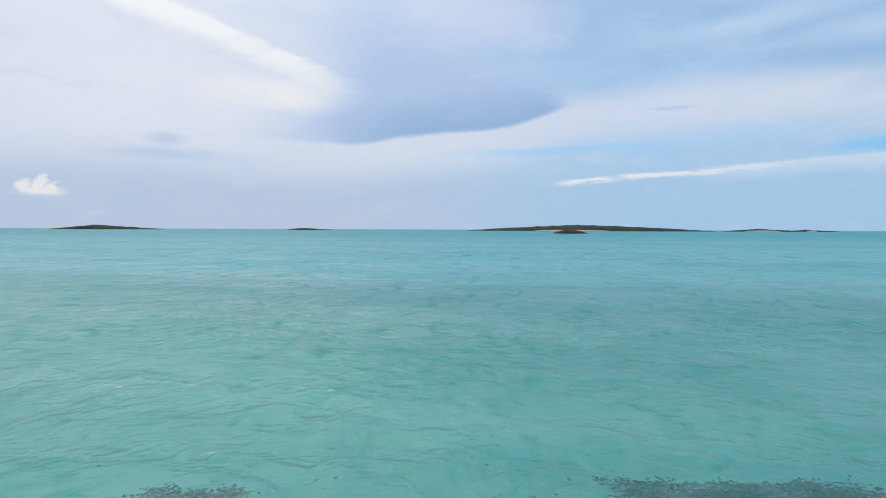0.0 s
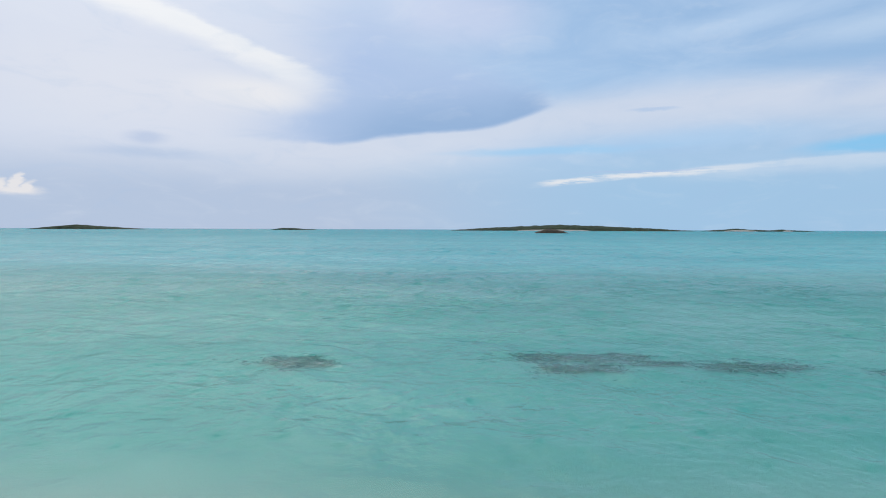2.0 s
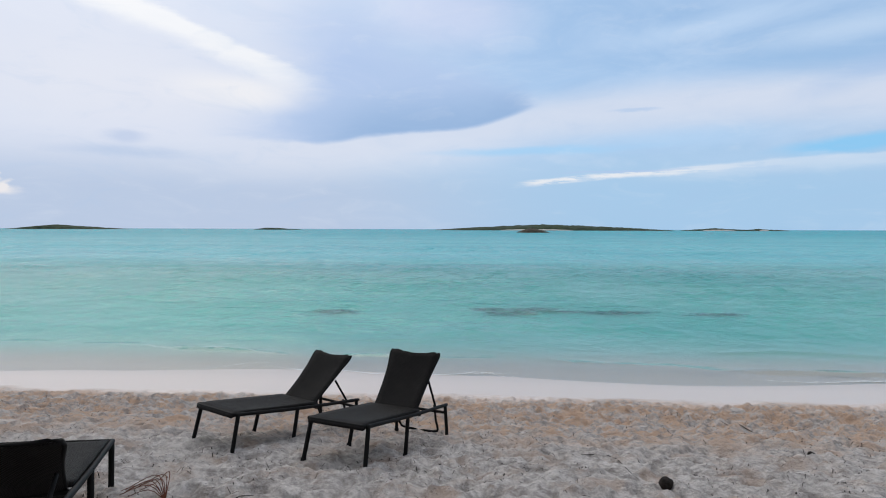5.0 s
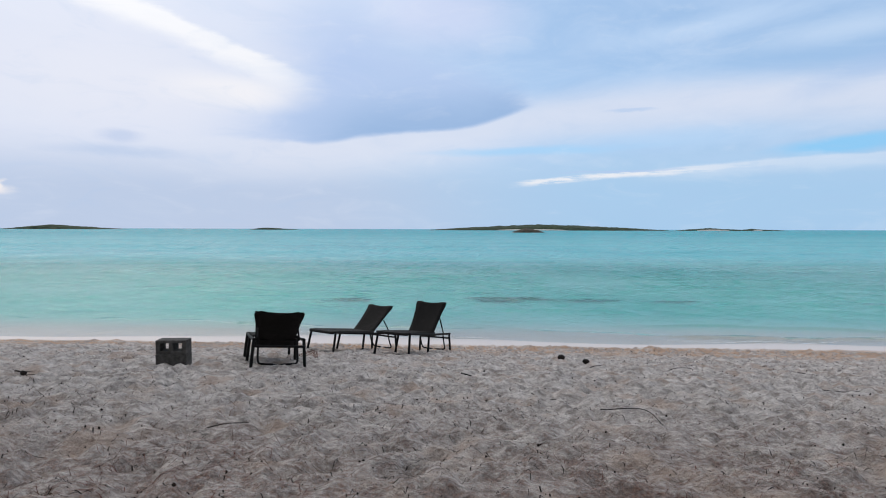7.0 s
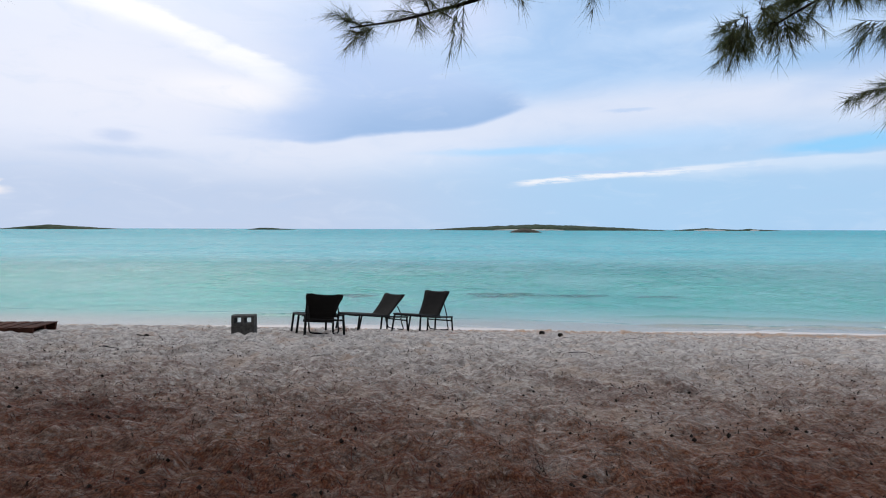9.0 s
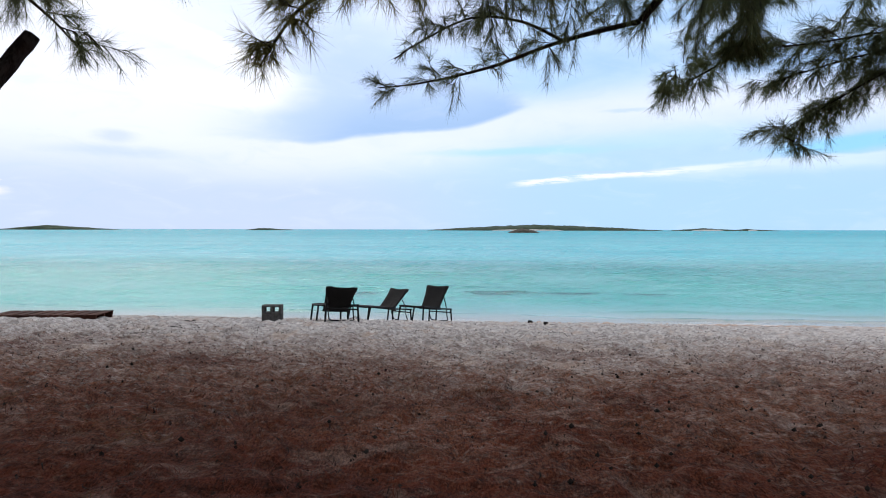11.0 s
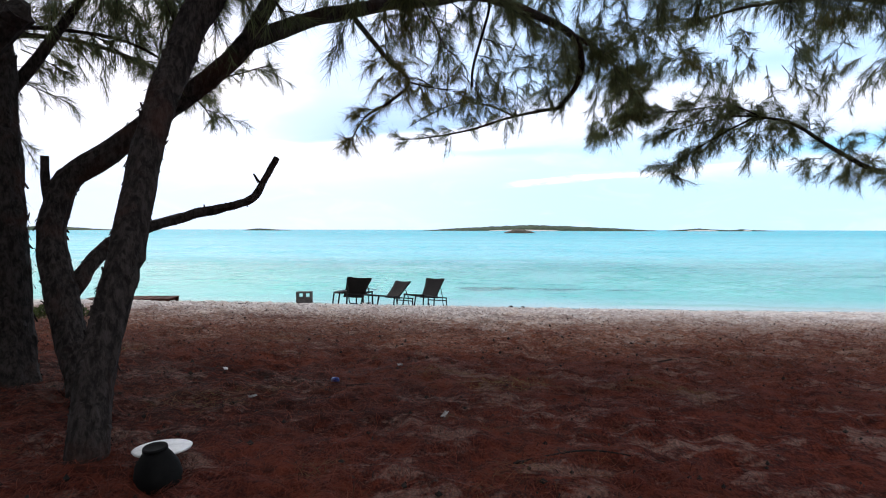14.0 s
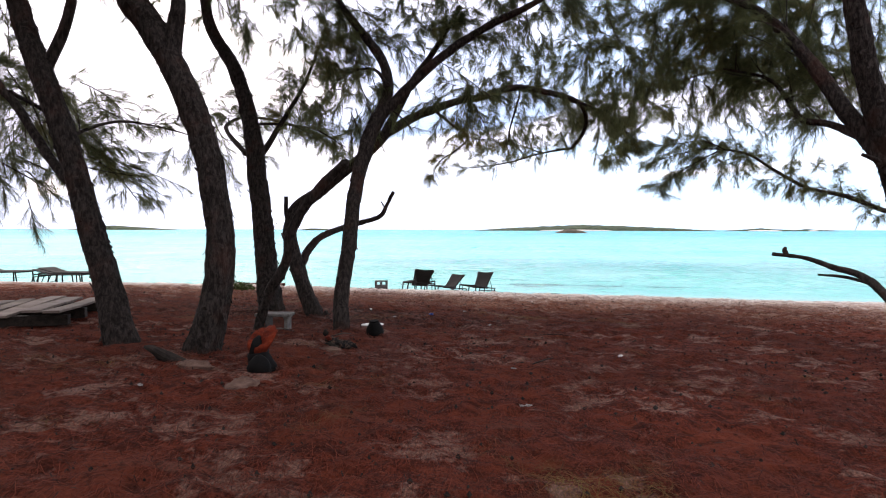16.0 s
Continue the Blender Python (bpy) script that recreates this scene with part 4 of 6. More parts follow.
limb("snag", thick([(-1.51, -6.82, 3.86), (-1.53, -6.83, 3.90), (-1.55, -6.83, 3.93)], [0.012, 0.006]), BARK, broken_limb, 6, 0.02, 0.1, 13)
for p, q in (((-2.10, -7.50, 3.48), (-2.12, -7.49, 3.54)), ((-1.83, -7.09, 3.62), (-1.85, -7.08, 3.67)), ((-1.72, -7.01, 3.65), (-1.71, -7.00, 3.69)), ((-1.60, -6.92, 3.70), (-1.57, -6.90, 3.66))):
    limb("snag", [(*p, 0.016), (*((np.array(p) + q) / 2), 0.010), (*q, 0.004)], BARK, broken_limb, 6, 0.015, 0.1, 43)
s = Spray(18)
s.along(bronze, 16, (0.10, 0.28), 0.35, 0.1, shoots=6)
s.along(bronze2, 5, (0.15, 0.3), 0.2, shoots=6)
s.grow(T2, OLIVE)
s = Spray(12)
s.along(sweep, 13, (0.07, 0.18), 0.1, 0.5, shoots=5)
s.along(sweep2, 10, (0.08, 0.2), 0.1, 0.5, shoots=5)
s.along(arch, 14, (0.3, 0.6), 0.42)
s.along(fork, 30, (0.12, 0.34), 0.15, 0.1)
s.along(hang, 4, (0.15, 0.3), 0.3, shoots=5)
s.along(upper, 8, (0.4, 0.8), 0.5)
s.cloud_of((0.1, -4.3, 5.35), (0.75, 0.7, 0.2), 16, long=(0.2, 0.45), shoots=7)
s.cloud_of((1.1, -4.3, 5.45), (0.35, 0.5, 0.22), 13, long=(0.2, 0.4), shoots=7)
s.cloud_of((2.40, -1.78, 5.22), (0.22, 0.2, 0.10), 11, (0, 0.2, -0.2), (0.12, 0.25), shoots=7)
s.cloud_of((0.3, -4.9, 6.15), (1.0, 0.8, 0.25), 22)
s.cloud_of((2.2, -3.7, 5.75), (0.8, 0.8, 0.3), 40)
s.cloud_of((1.6, -4.6, 6.6), (1.4, 1.1, 0.35), 34)
s.cloud_of((0.5, -5.2, 7.4), (2.6, 1.6, 0.5), 50, width=0.004)
s.shade_roof(-4.0, 1.0, -7.5, -2.0, 260)
s.grow(T2)

# stout straight pine
T3 = tree((-2.63, -8.01, 2.4), "stout straight pine with furrowed grey bark")
limb("trunk", thick([(-2.60, -8.05, 2.32), (-2.65, -8.01, 2.46), (-2.73, -7.95, 2.74), (-2.79, -7.88, 3.08), (-2.87, -7.79, 3.53), (-2.93, -7.73, 3.86), (-3.02, -7.65, 4.27), (-3.06, -7.59, 4.55), (-3.14, -7.53, 4.84), (-3.27, -7.44, 5.28), (-3.46, -7.40, 5.75), (-3.85, -7.3, 6.4), (-4.1, -7.1, 7.6)],
                    [0.165, 0.135, 0.125, 0.12, 0.11, 0.09, 0.05]), BARK, T3, 20, 0.05, 0.06, 14, 0.35)
a = [(-3.20, -7.42, 4.38), (-3.02, -7.35, 4.64), (-2.89, -7.26, 4.90), (-2.63, -7.09, 5.44), (-2.51, -7.00, 5.77), (-2.4, -6.8, 6.3)]
limb("limb", thick(a, [0.05, 0.03, 0.015]), BARK, T3, 10, 0.06, 0.06, 15)
b = [(-3.26, -7.45, 4.55), (-3.75, -6.96, 4.90), (-4.0, -6.5, 5.12), (-3.9, -6.1, 5.3), (-3.43, -5.73, 5.28), (-3.13, -4.98, 5.17), (-3.17, -4.23, 5.06), (-3.19, -3.78, 4.91)]
sea_limb = limb("limb", thick(b, [0.035, 0.022, 0.006]), BARK, T3, 10, 0.06, 0.06, 16)
c = [(-3.43, -5.73, 5.28), (-2.96, -4.98, 5.15), (-2.60, -4.58, 5.31), (-2.24, -4.34, 5.47), (-2.16, -4.23, 5.32)]
limb("branch", thick(c, [0.014, 0.005]), BARK, sea_limb, 8, 0.06, 0.05, 17)
e = [(-3.35, -7.35, 4.95), (-2.9, -7.2, 4.98), (-2.45, -7.0, 4.93), (-2.1, -6.7, 4.72)]
limb("branch", thick(e, [0.02, 0.006]), BARK, T3, 8, 0.06, 0.05, 17)
s = Spray(13)
s.along(a, 12, (0.3, 0.6), 0.35)
s.along(b, 13, (0.15, 0.34), 0.5, shoots=6)
s.along(b, 6, (0.25, 0.5), 0.1)
s.along(c, 10, (0.12, 0.28), 0.2, shoots=6)
s.along(e, 7, (0.15, 0.35), 0.2, shoots=5)
s.cloud_of((-2.6, -6.8, 5.5), (0.7, 0.6, 0.3), 11, shoots=7)
s.cloud_of((-4.3, -6.6, 5.1), (0.7, 0.7, 0.4), 16)
s.cloud_of((-3.0, -6.0, 7.0), (2.2, 2.0, 0.6), 60, width=0.004)
s.shade_roof(-8.5, -3.0, -8.5, -1.5, 230)
s.grow(T3)

# leaning trunk broken off short
T4 = tree((-2.16, -9.52, 2.5), "leaning pine trunk broken off short with no crown")
limb("trunk", thick([(-2.20, -9.48, 2.40), (-2.13, -9.53, 2.64), (-2.00, -9.59, 2.95), (-1.89, -9.62, 3.10), (-1.79, -9.66, 3.30), (-1.74, -9.70, 3.51), (-1.60, -9.75, 3.73), (-1.40, -9.79, 3.95), (-1.17, -9.83, 4.14)],
                    [0.048, 0.046, 0.046, 0.044, 0.042, 0.040]), BARK, T4, 14, 0.045, 0.10, 18, 0.2)

limb("stub", thick([(-1.78, -9.66, 3.36), (-1.84, -9.63, 3.44), (-1.87, -9.62, 3.50)], [0.02, 0.010]), BARK, T4, 8, 0.03, 0.1, 40)
limb("broken_end", thick([(-1.20, -9.825, 4.115), (-1.175, -9.83, 4.14), (-1.150, -9.834, 4.165)], [0.042, 0.036, 0.020]), HUSK, T4, 12, 0.012, 0.14, 41, label="dark broken end")

# thick bowed pine
T5 = tree((-2.12, -10.65, 2.48), "thick bowed pine with dark scaly bark and roots")
limb("trunk", thick([(-2.14, -10.66, 2.38), (-2.12, -10.65, 2.53), (-2.02, -10.62, 2.95), (-1.985, -10.58, 3.36), (-2.055, -10.54, 3.86), (-2.195, -10.50, 4.36), (-2.40, -10.46, 4.79), (-2.69, -10.42, 5.27), (-2.93, -10.40, 5.6), (-3.4, -10.3, 6.8)],
                    [0.15, 0.125, 0.108, 0.106, 0.110, 0.11, 0.08]), BARK, T5, 20, 0.05, 0.06, 19, 0.35)
b = [(-2.48, -10.46, 4.88), (-2.44, -10.43, 5.2), (-2.42, -10.42, 5.42), (-2.40, -10.40, 5.68), (-2.1, -10.2, 6.7)]
limb("limb", thick(b, [0.085, 0.06, 0.04]), BARK, T5, 12, 0.06, 0.06, 20)
s = Spray(14)
s.cloud_of((-2.2, -10.2, 7.2), (2.0, 1.8, 0.7), 60, width=0.004)
s.shade_roof(-3.0, 1.5, -15.0, -12.0, 30)
s.grow(T5)

# leaning pine beside the deck
T6 = tree((-2.92, -10.50, 2.5), "leaning forked pine beside a low plank deck")
limb("trunk", thick([(-2.90, -10.50, 2.44), (-2.92, -10.50, 2.59), (-3.07, -10.48, 3.11), (-3.19, -10.47, 3.49), (-3.32, -10.46, 3.92), (-3.50, -10.44, 4.45), (-3.68, -10.43, 4.89), (-3.86, -10.41, 5.33), (-3.96, -10.40, 5.72), (-4.2, -10.3, 6.8)],
                    [0.15, 0.115, 0.10, 0.092, 0.095, 0.08, 0.06]), BARK, T6, 20, 0.05, 0.06, 21, 0.35)
b = [(-3.70, -10.42, 4.82), (-3.54, -10.33, 5.25), (-3.51, -10.26, 5.56), (-3.52, -10.20, 5.83), (-3.4, -9.9, 6.6)]
limb("limb", thick(b, [0.05, 0.03]), BARK, T6, 10, 0.06, 0.06, 22)
c = [(-3.42, -10.46, 3.95), (-3.63, -10.40, 4.14), (-3.84, -10.36, 4.40), (-4.03, -10.33, 4.65), (-4.22, -10.30, 4.84), (-4.7, -10.0, 5.4)]
limb("limb", thick(c, [0.045, 0.03]), BARK, T6, 10, 0.06, 0.08, 23)
e = [(-4.1, -10.3, 4.75), (-4.6, -9.4, 4.8), (-4.95, -8.4, 4.65), (-5.1, -7.6, 4.35), (-5.15, -7.0, 3.95)]
limb("branch", thick(e, [0.022, 0.006]), BARK, T6, 8, 0.06, 0.05, 24)
f = [(-3.55, -10.4, 4.3), (-3.6, -9.6, 4.6), (-3.5, -8.9, 4.65), (-3.2, -8.3, 4.55)]
limb("branch", thick(f, [0.018, 0.005]), BARK, T6, 8, 0.06, 0.05, 25)
s = Spray(15)
s.along(e, 26, (0.25, 0.55), 0.15, shoots=8)
s.along(f, 6, (0.12, 0.30), 0.15, shoots=4)
s.cloud_of((-4.95, -8.2, 4.6), (0.45, 1.0, 0.55), 26, shoots=8)
s.cloud_of((-4.9, -9.2, 5.0), (0.7, 0.8, 0.5), 26)
s.cloud_of((-4.85, -9.5, 4.55), (0.22, 0.3, 0.85), 22, long=(0.25, 0.5), shoots=8)
s.cloud_of((-4.4, -9.4, 7.0), (1.8, 1.8, 0.6), 50, width=0.004)
s.shade_roof(-9.0, -2.5, -13.0, -6.0, 200)
s.grow(T6)

# big pine with two limbs to the sea and a dead branch low down
T7 = tree((4.18, -8.97, 2.25), "large dark pine with heavy drooping crown")
limb("trunk", thick([(4.22, -8.95, 2.20), (4.18, -8.97, 2.40), (4.12, -9.00, 2.73), (4.01, -9.04, 3.37), (3.89, -9.07, 3.85), (3.76, -9.09, 4.27), (3.65, -9.12, 4.63), (3.52, -9.15, 5.09), (3.40, -9.18, 5.65), (3.22, -9.2, 6.6)],
                    [0.165, 0.13, 0.115, 0.105, 0.105, 0.09, 0.07]), BARK, T7, 20, 0.05, 0.06, 26, 0.3)
a = [(3.76, -9.12, 4.14), (3.51, -8.91, 4.65), (3.33, -8.70, 5.11), (3.09, -8.49, 5.57), (2.76, -8.30, 5.95), (2.12, -7.8, 6.4)]
limb("limb", thick(a, [0.085, 0.06, 0.03]), BARK, T7, 12, 0.06, 0.06, 27)
b = [(3.74, -9.12, 4.25), (3.61, -9.02, 4.39), (3.42, -8.76, 4.58), (3.24, -8.57, 4.67), (3.16, -8.35, 4.97), (3.04, -8.20, 5.18), (2.72, -7.8, 5.4)]
limb("limb", thick(b, [0.045, 0.032, 0.012]), BARK, T7, 10, 0.05, 0.06, 28)
limb("stub", thick([(3.72, -9.14, 4.15), (3.62, -9.12, 4.20), (3.54, -9.10, 4.24)], [0.03, 0.014]), BARK, T7, 8, 0.04, 0.1, 29)
dead_limb = limb("bare_branch", thick([(4.10, -8.98, 2.66), (4.07, -8.27, 3.01), (3.95, -7.82, 3.11), (3.81, -7.46, 3.20), (3.60, -7.05, 3.23)], [0.05, 0.036, 0.026, 0.022]), BARK, T7, 10, 0.04, 0.12, 30, label="dead bare branch")
limb("bare_branch", thick([(4.08, -8.35, 2.97), (4.02, -7.92, 3.01), (3.89, -7.60, 3.01)], [0.022, 0.012]), BARK, dead_limb, 8, 0.04, 0.12, 31)
limb("knob", thick([(3.70, -7.22, 3.22), (3.68, -7.19, 3.28), (3.70, -7.18, 3.32)], [0.026, 0.03, 0.016]), BARK, dead_limb, 8, 0.03, 0.15, 32)
s = Spray(16)
s.along(a, 18, (0.3, 0.7), 0.35)
s.along(b, 14, (0.25, 0.5), 0.3)
s.cloud_of((2.3, -7.4, 5.75), (1.1, 0.8, 0.35), 56)
s.cloud_of((3.2, -7.8, 5.9), (0.9, 0.8, 0.5), 56)
s.cloud_of((4.2, -8.2, 5.3), (0.5, 0.6, 0.4), 12)
s.cloud_of((2.9, -7.9, 6.25), (1.3, 0.7, 0.45), 40, width=0.0045)
s.cloud_of((4.1, -8.4, 6.15), (0.8, 0.6, 0.4), 14, width=0.0045)
s.cloud_of((2.6, -8.2, 7.3), (2.4, 1.8, 0.7), 40, width=0.003)
s.shade_roof(3.0, 7.5, -13.0, -6.5, 25)
s.grow(T7)

# pine further along the beach whose low bough reaches out over the sand
T8 = tree((8.5, -3.4, 2.1), "large pine with a low bough out over sand")
limb("trunk", thick([(8.55, -3.4, 1.8), (8.5, -3.4, 2.1), (8.4, -3.35, 3.0), (8.3, -3.3, 4.2), (8.2, -3.3, 5.6), (8.2, -3.3, 7.4)], [0.2, 0.17, 0.15, 0.07]), BARK, T8, 18, 0.06, 0.06, 33, 0.3)
bough = [(8.4, -3.35, 3.25), (7.50, -3.30, 3.76), (7.02, -3.22, 3.90), (6.43, -3.14, 4.16), (5.77, -3.07, 4.33), (5.19, -2.99, 4.69), (4.81, -2.91, 4.97), (4.42, -2.83, 5.09), (3.97, -2.76, 5.12), (3.51, -2.68, 5.03), (2.98, -2.60, 4.87)]
bough_limb = limb("limb", thick(bough, [0.06, 0.045, 0.035, 0.022, 0.012, 0.005]), BARK, T8, 10, 0.05, 0.06, 34, label="low sweeping bough")
b2 = [(4.25, -2.81, 5.08), (3.85, -2.68, 4.86), (3.45, -2.55, 4.60), (3.08, -2.42, 4.30)]
limb("branch", thick(b2, [0.014, 0.004]), BARK, bough_limb, 8, 0.05, 0.05, 35)
b3 = [(4.41, -2.85, 5.08), (3.96, -2.77, 5.28), (3.46, -2.68, 5.24), (2.87, -2.60, 5.19)]
limb("branch", thick(b3, [0.014, 0.004]), BARK, bough_limb, 8, 0.05, 0.05, 36)
b4 = [(8.25, -3.3, 5.2), (6.9, -3.2, 6.2), (5.5, -3.2, 6.6), (4.0, -3.3, 6.5), (3.0, -3.2, 6.2)]
limb("limb", thick(b4, [0.06, 0.01]), BARK, T8, 10, 0.06, 0.06, 37)
s = Spray(17)
s.along(bough, 46, (0.14, 0.36), 0.25, 0.15, shoots=8)
s.along(b2, 20, (0.12, 0.30), 0.1, 0.0, shoots=8)
s.along(b3, 18, (0.12, 0.3), 0.1, 0.1, shoots=8)
s.along(b4, 24, (0.4, 0.8), 0.2)
s.cloud_of((4.5, -2.6, 4.85), (0.7, 0.3, 0.18), 16, long=(0.15, 0.3), shoots=8)
s.cloud_of((5.7, -2.9, 4.55), (0.7, 0.4, 0.2), 8, long=(0.15, 0.35))
s.cloud_of((3.6, -3.2, 5.95), (1.2, 0.8, 0.35), 24)
s.cloud_of((5.6, -3.4, 6.3), (1.6, 1.0, 0.6), 36)
s.cloud_of((5.0, -4.2, 7.4), (2.6, 1.8, 0.6), 36, width=0.003)
s.shade_roof(3.5, 9.0, -7.5, -3.0, 70)
s.grow(T8)


# unseen wood added to close the land side and block light from behind
g = np.random.default_rng(23)
n = 90000
ang = g.uniform(radians(168), radians(340), n)
far_ = g.uniform(11.0, 17.0, n)
cx, cy = far_ * np.cos(ang) * 1.25, -14.0 + far_ * np.sin(ang) * 0.95
lump = value_noise(cx, cy, 0.45, 51)
cz = height(cx, cy) + g.uniform(0, 1, n) ** 0.8 * (5.0 + 6.0 * lump)
way = g.normal(size=(n, 3)) + np.array([0, 0, -0.7])
way *= (g.uniform(0.25, 0.6, n) / np.linalg.norm(way, axis=1))[:, None]
side = np.cross(way, g.normal(size=(n, 3)))
side *= (g.uniform(0.02, 0.05, n) / (np.linalg.norm(side, axis=1) + 1e-9))[:, None]
c = np.column_stack([cx, cy, cz])
wood = mesh_object("pine_wood", np.stack([c - side, c + side, c + way], 1).reshape(-1, 3), np.arange(3 * n).reshape(-1, 3), NEEDLE)
tagged(wood, "unseen dense pine wood added behind the beach to block light", "wood", kind="stuff")

# ---- beach furniture ----


def lounger(m, back, label, hinge=1.075, lean=0.68, tail=0.05):
    """A stackable sun lounger; local x runs from the foot end to the head end, back: the backrest's angle in degrees."""
    t = thing("sun_lounger", m, label, "sun lounger", "loungers on the sand")
    long_, half, high = 1.73, 0.30, 0.355

    def bar(name, pts, r=0.016, sides=8, under=None):
        v, f = tube([(*p, r) for p in pts], sides, 0.05)
        ob = mesh_object(name, v, f, FRAME, True)
        ob.parent = under or t
        return ob

    for s in (-1, 1):
        bar("side_rail", [(0.02, s * half, high), (0.9, s * half, high - 0.012), (long_, s * half, high)], 0.019)
        for x0, x1, top in ((0.06, 0.02, high), (0.80, 0.76, high), (long_ - 0.04, long_ + 0.03, high)):
            leg = bar("leg", [(x0, s * half, top), (0.5 * (x0 + x1), s * (half + 0.012), 0.16), (x1, s * (half + 0.022), -0.03)], 0.020)
            bar("foot_cap", [(x1, s * (half + 0.022), -0.034), (x1, s * (half + 0.022), 0.004)], 0.026, 10, leg)
    bar("crossbar", [(0.02, -half, high), (0.02, half, high)])
    bar("crossbar", [(long_ - 0.01, -half, high - 0.085), (long_ - 0.01, half, high - 0.085)])
    bar("crossbar", [(hinge, -half, high - 0.03), (hinge, half, high - 0.03)])
    # woven seat, slightly dished, with a rolled foot edge
    bm = bmesh.new()
    nx, ny = 16, 8
    rows_ = []
    for side in (0, 1):
        grid = []
        for i in range(nx + 1):
            x = -0.005 + (hinge + 0.01) * i / nx
            grid.append([bm.verts.new((x, -half + 0.012 + (2 * half - 0.024) * j / ny,
                                       high + 0.026 - 0.022 * math.sin(math.pi * j / ny) * math.sin(math.pi * min(1, i / nx)) - (0.03 * (1 - i / 2) ** 2 if i < 2 else 0) - side * 0.028))
                         for j in range(ny + 1)])
        for i in range(nx):
            for j in range(ny):
                q = (grid[i][j], grid[i + 1][j], grid[i + 1][j + 1], grid[i][j + 1])
                bm.faces.new(q if side == 0 else q[::-1])
        rows_.append(grid)
    for i in range(nx):
        for j, flip in ((0, False), (ny, True)):
            q = (rows_[0][i][j], rows_[1][i][j], rows_[1][i + 1][j], rows_[0][i + 1][j])
            bm.faces.new(q[::-1] if flip else q)
    for j in range(ny):
        for i, flip in ((0, True), (nx, False)):
            q = (rows_[0][i][j], rows_[1][i][j], rows_[1][i][j + 1], rows_[0][i][j + 1])
            bm.faces.new(q[::-1] if flip else q)
    part("seat", bm, WICKER, t, "black woven seat", True)
    # woven backrest: slightly wider and dipped at its top
    c_, s_ = math.cos(radians(back)), math.sin(radians(back))
    bm = bmesh.new()
    rows_ = []
    for side in (0, 1):
        grid = []
        for i in range(nx + 1):
            u = i / nx
            for_ = []
            for j in range(ny + 1):
                v = j / ny * 2 - 1
                y = v * (half - 0.058 + 0.050 * u ** 2)
                l = lean * u - tail * (1 - u) - (0.028 * (1 - v * v) * u ** 3)
                bow = 0.03 * (1 - v * v) * math.sin(math.pi * u) - 0.05 * u * u + side * 0.03
                for_.append(bm.verts.new((hinge + l * c_ + bow * s_, y, high + 0.015 + l * s_ - bow * c_)))
            grid.append(for_)
        for i in range(nx):
            for j in range(ny):
                q = (grid[i][j], grid[i + 1][j], grid[i + 1][j + 1], grid[i][j + 1])
                bm.faces.new(q[::-1] if side else q)
        rows_.append(grid)
    for i in range(nx):
        for j, flip in ((0, False), (ny, True)):
            q = (rows_[0][i][j], rows_[1][i][j], rows_[1][i + 1][j], rows_[0][i + 1][j])
            bm.faces.new(q[::-1] if flip else q)
    for j in range(ny):
        for i, flip in ((0, True), (nx, False)):
            q = (rows_[0][i][j], rows_[1][i][j], rows_[1][i][j + 1], rows_[0][i][j + 1])
            bm.faces.new(q[::-1] if flip else q)
    rest = part("backrest", bm, WICKER, t, "black woven backrest with a dipped top", True)
    # rolled edge round the back
    edge = []
    for u, v in [(0.0, -1), (0.35, -1), (0.7, -1), (1.0, -1), (1.0, -0.5), (1.0, 0), (1.0, 0.5), (1.0, 1), (0.7, 1), (0.35, 1), (0.0, 1)]:
        l = lean * u - tail * (1 - u) - (0.028 * (1 - v * v) * u ** 3)
        bow = 0.03 * (1 - v * v) * math.sin(math.pi * u) - 0.05 * u * u + 0.015
        edge.append((hinge + l * c_ + bow * s_, v * (half - 0.058 + 0.050 * u ** 2), high + 0.015 + l * s_ - bow * c_))
    bar("rolled_edge", edge, 0.013, 8, rest)
    # props that hold the back up, and the hoop between them
    mid = 0.55 * lean
    px_, pz_ = hinge + mid * c_ + 0.03 * s_, high + mid * s_ - 0.03 * c_
    foot = min(long_ - 0.12, px_ + 0.22)
    for s in (-1, 1):
        bar("prop", [(px_, s * (half - 0.05), pz_), (foot, s * (half - 0.05), high - 0.01)], 0.012)
    bar("hoop", [(long_ - 0.20, -half + 0.06, high + 0.01), (long_ - 0.12, -half + 0.06, 0.18), (long_ - 0.05, -half + 0.065, 0.085), (long_ - 0.04, -half + 0.11, 0.055), (long_ - 0.04, 0, 0.05), (long_ - 0.04, half - 0.11, 0.055), (long_ - 0.05, half - 0.065, 0.085), (long_ - 0.12, half - 0.06, 0.18), (long_ - 0.20, half - 0.06, high + 0.01)], 0.013)
    return t


def on_slope(x, y, turn, length=1.6):
    """A pose at (x, y) on the sand, x axis turned by turn degrees and laid along the slope."""
    dx, dy = math.cos(radians(turn)), math.sin(radians(turn))
    z0, z1 = float(height(x, y)), float(height(x + length * dx, y + length * dy))
    tilt = math.degrees(math.atan2(z1 - z0, length))
    return pose(x, y, z0) @ pose(0, 0, 0, 0, 0, turn) @ pose(0, 0, 0, 0, -tilt, 0)


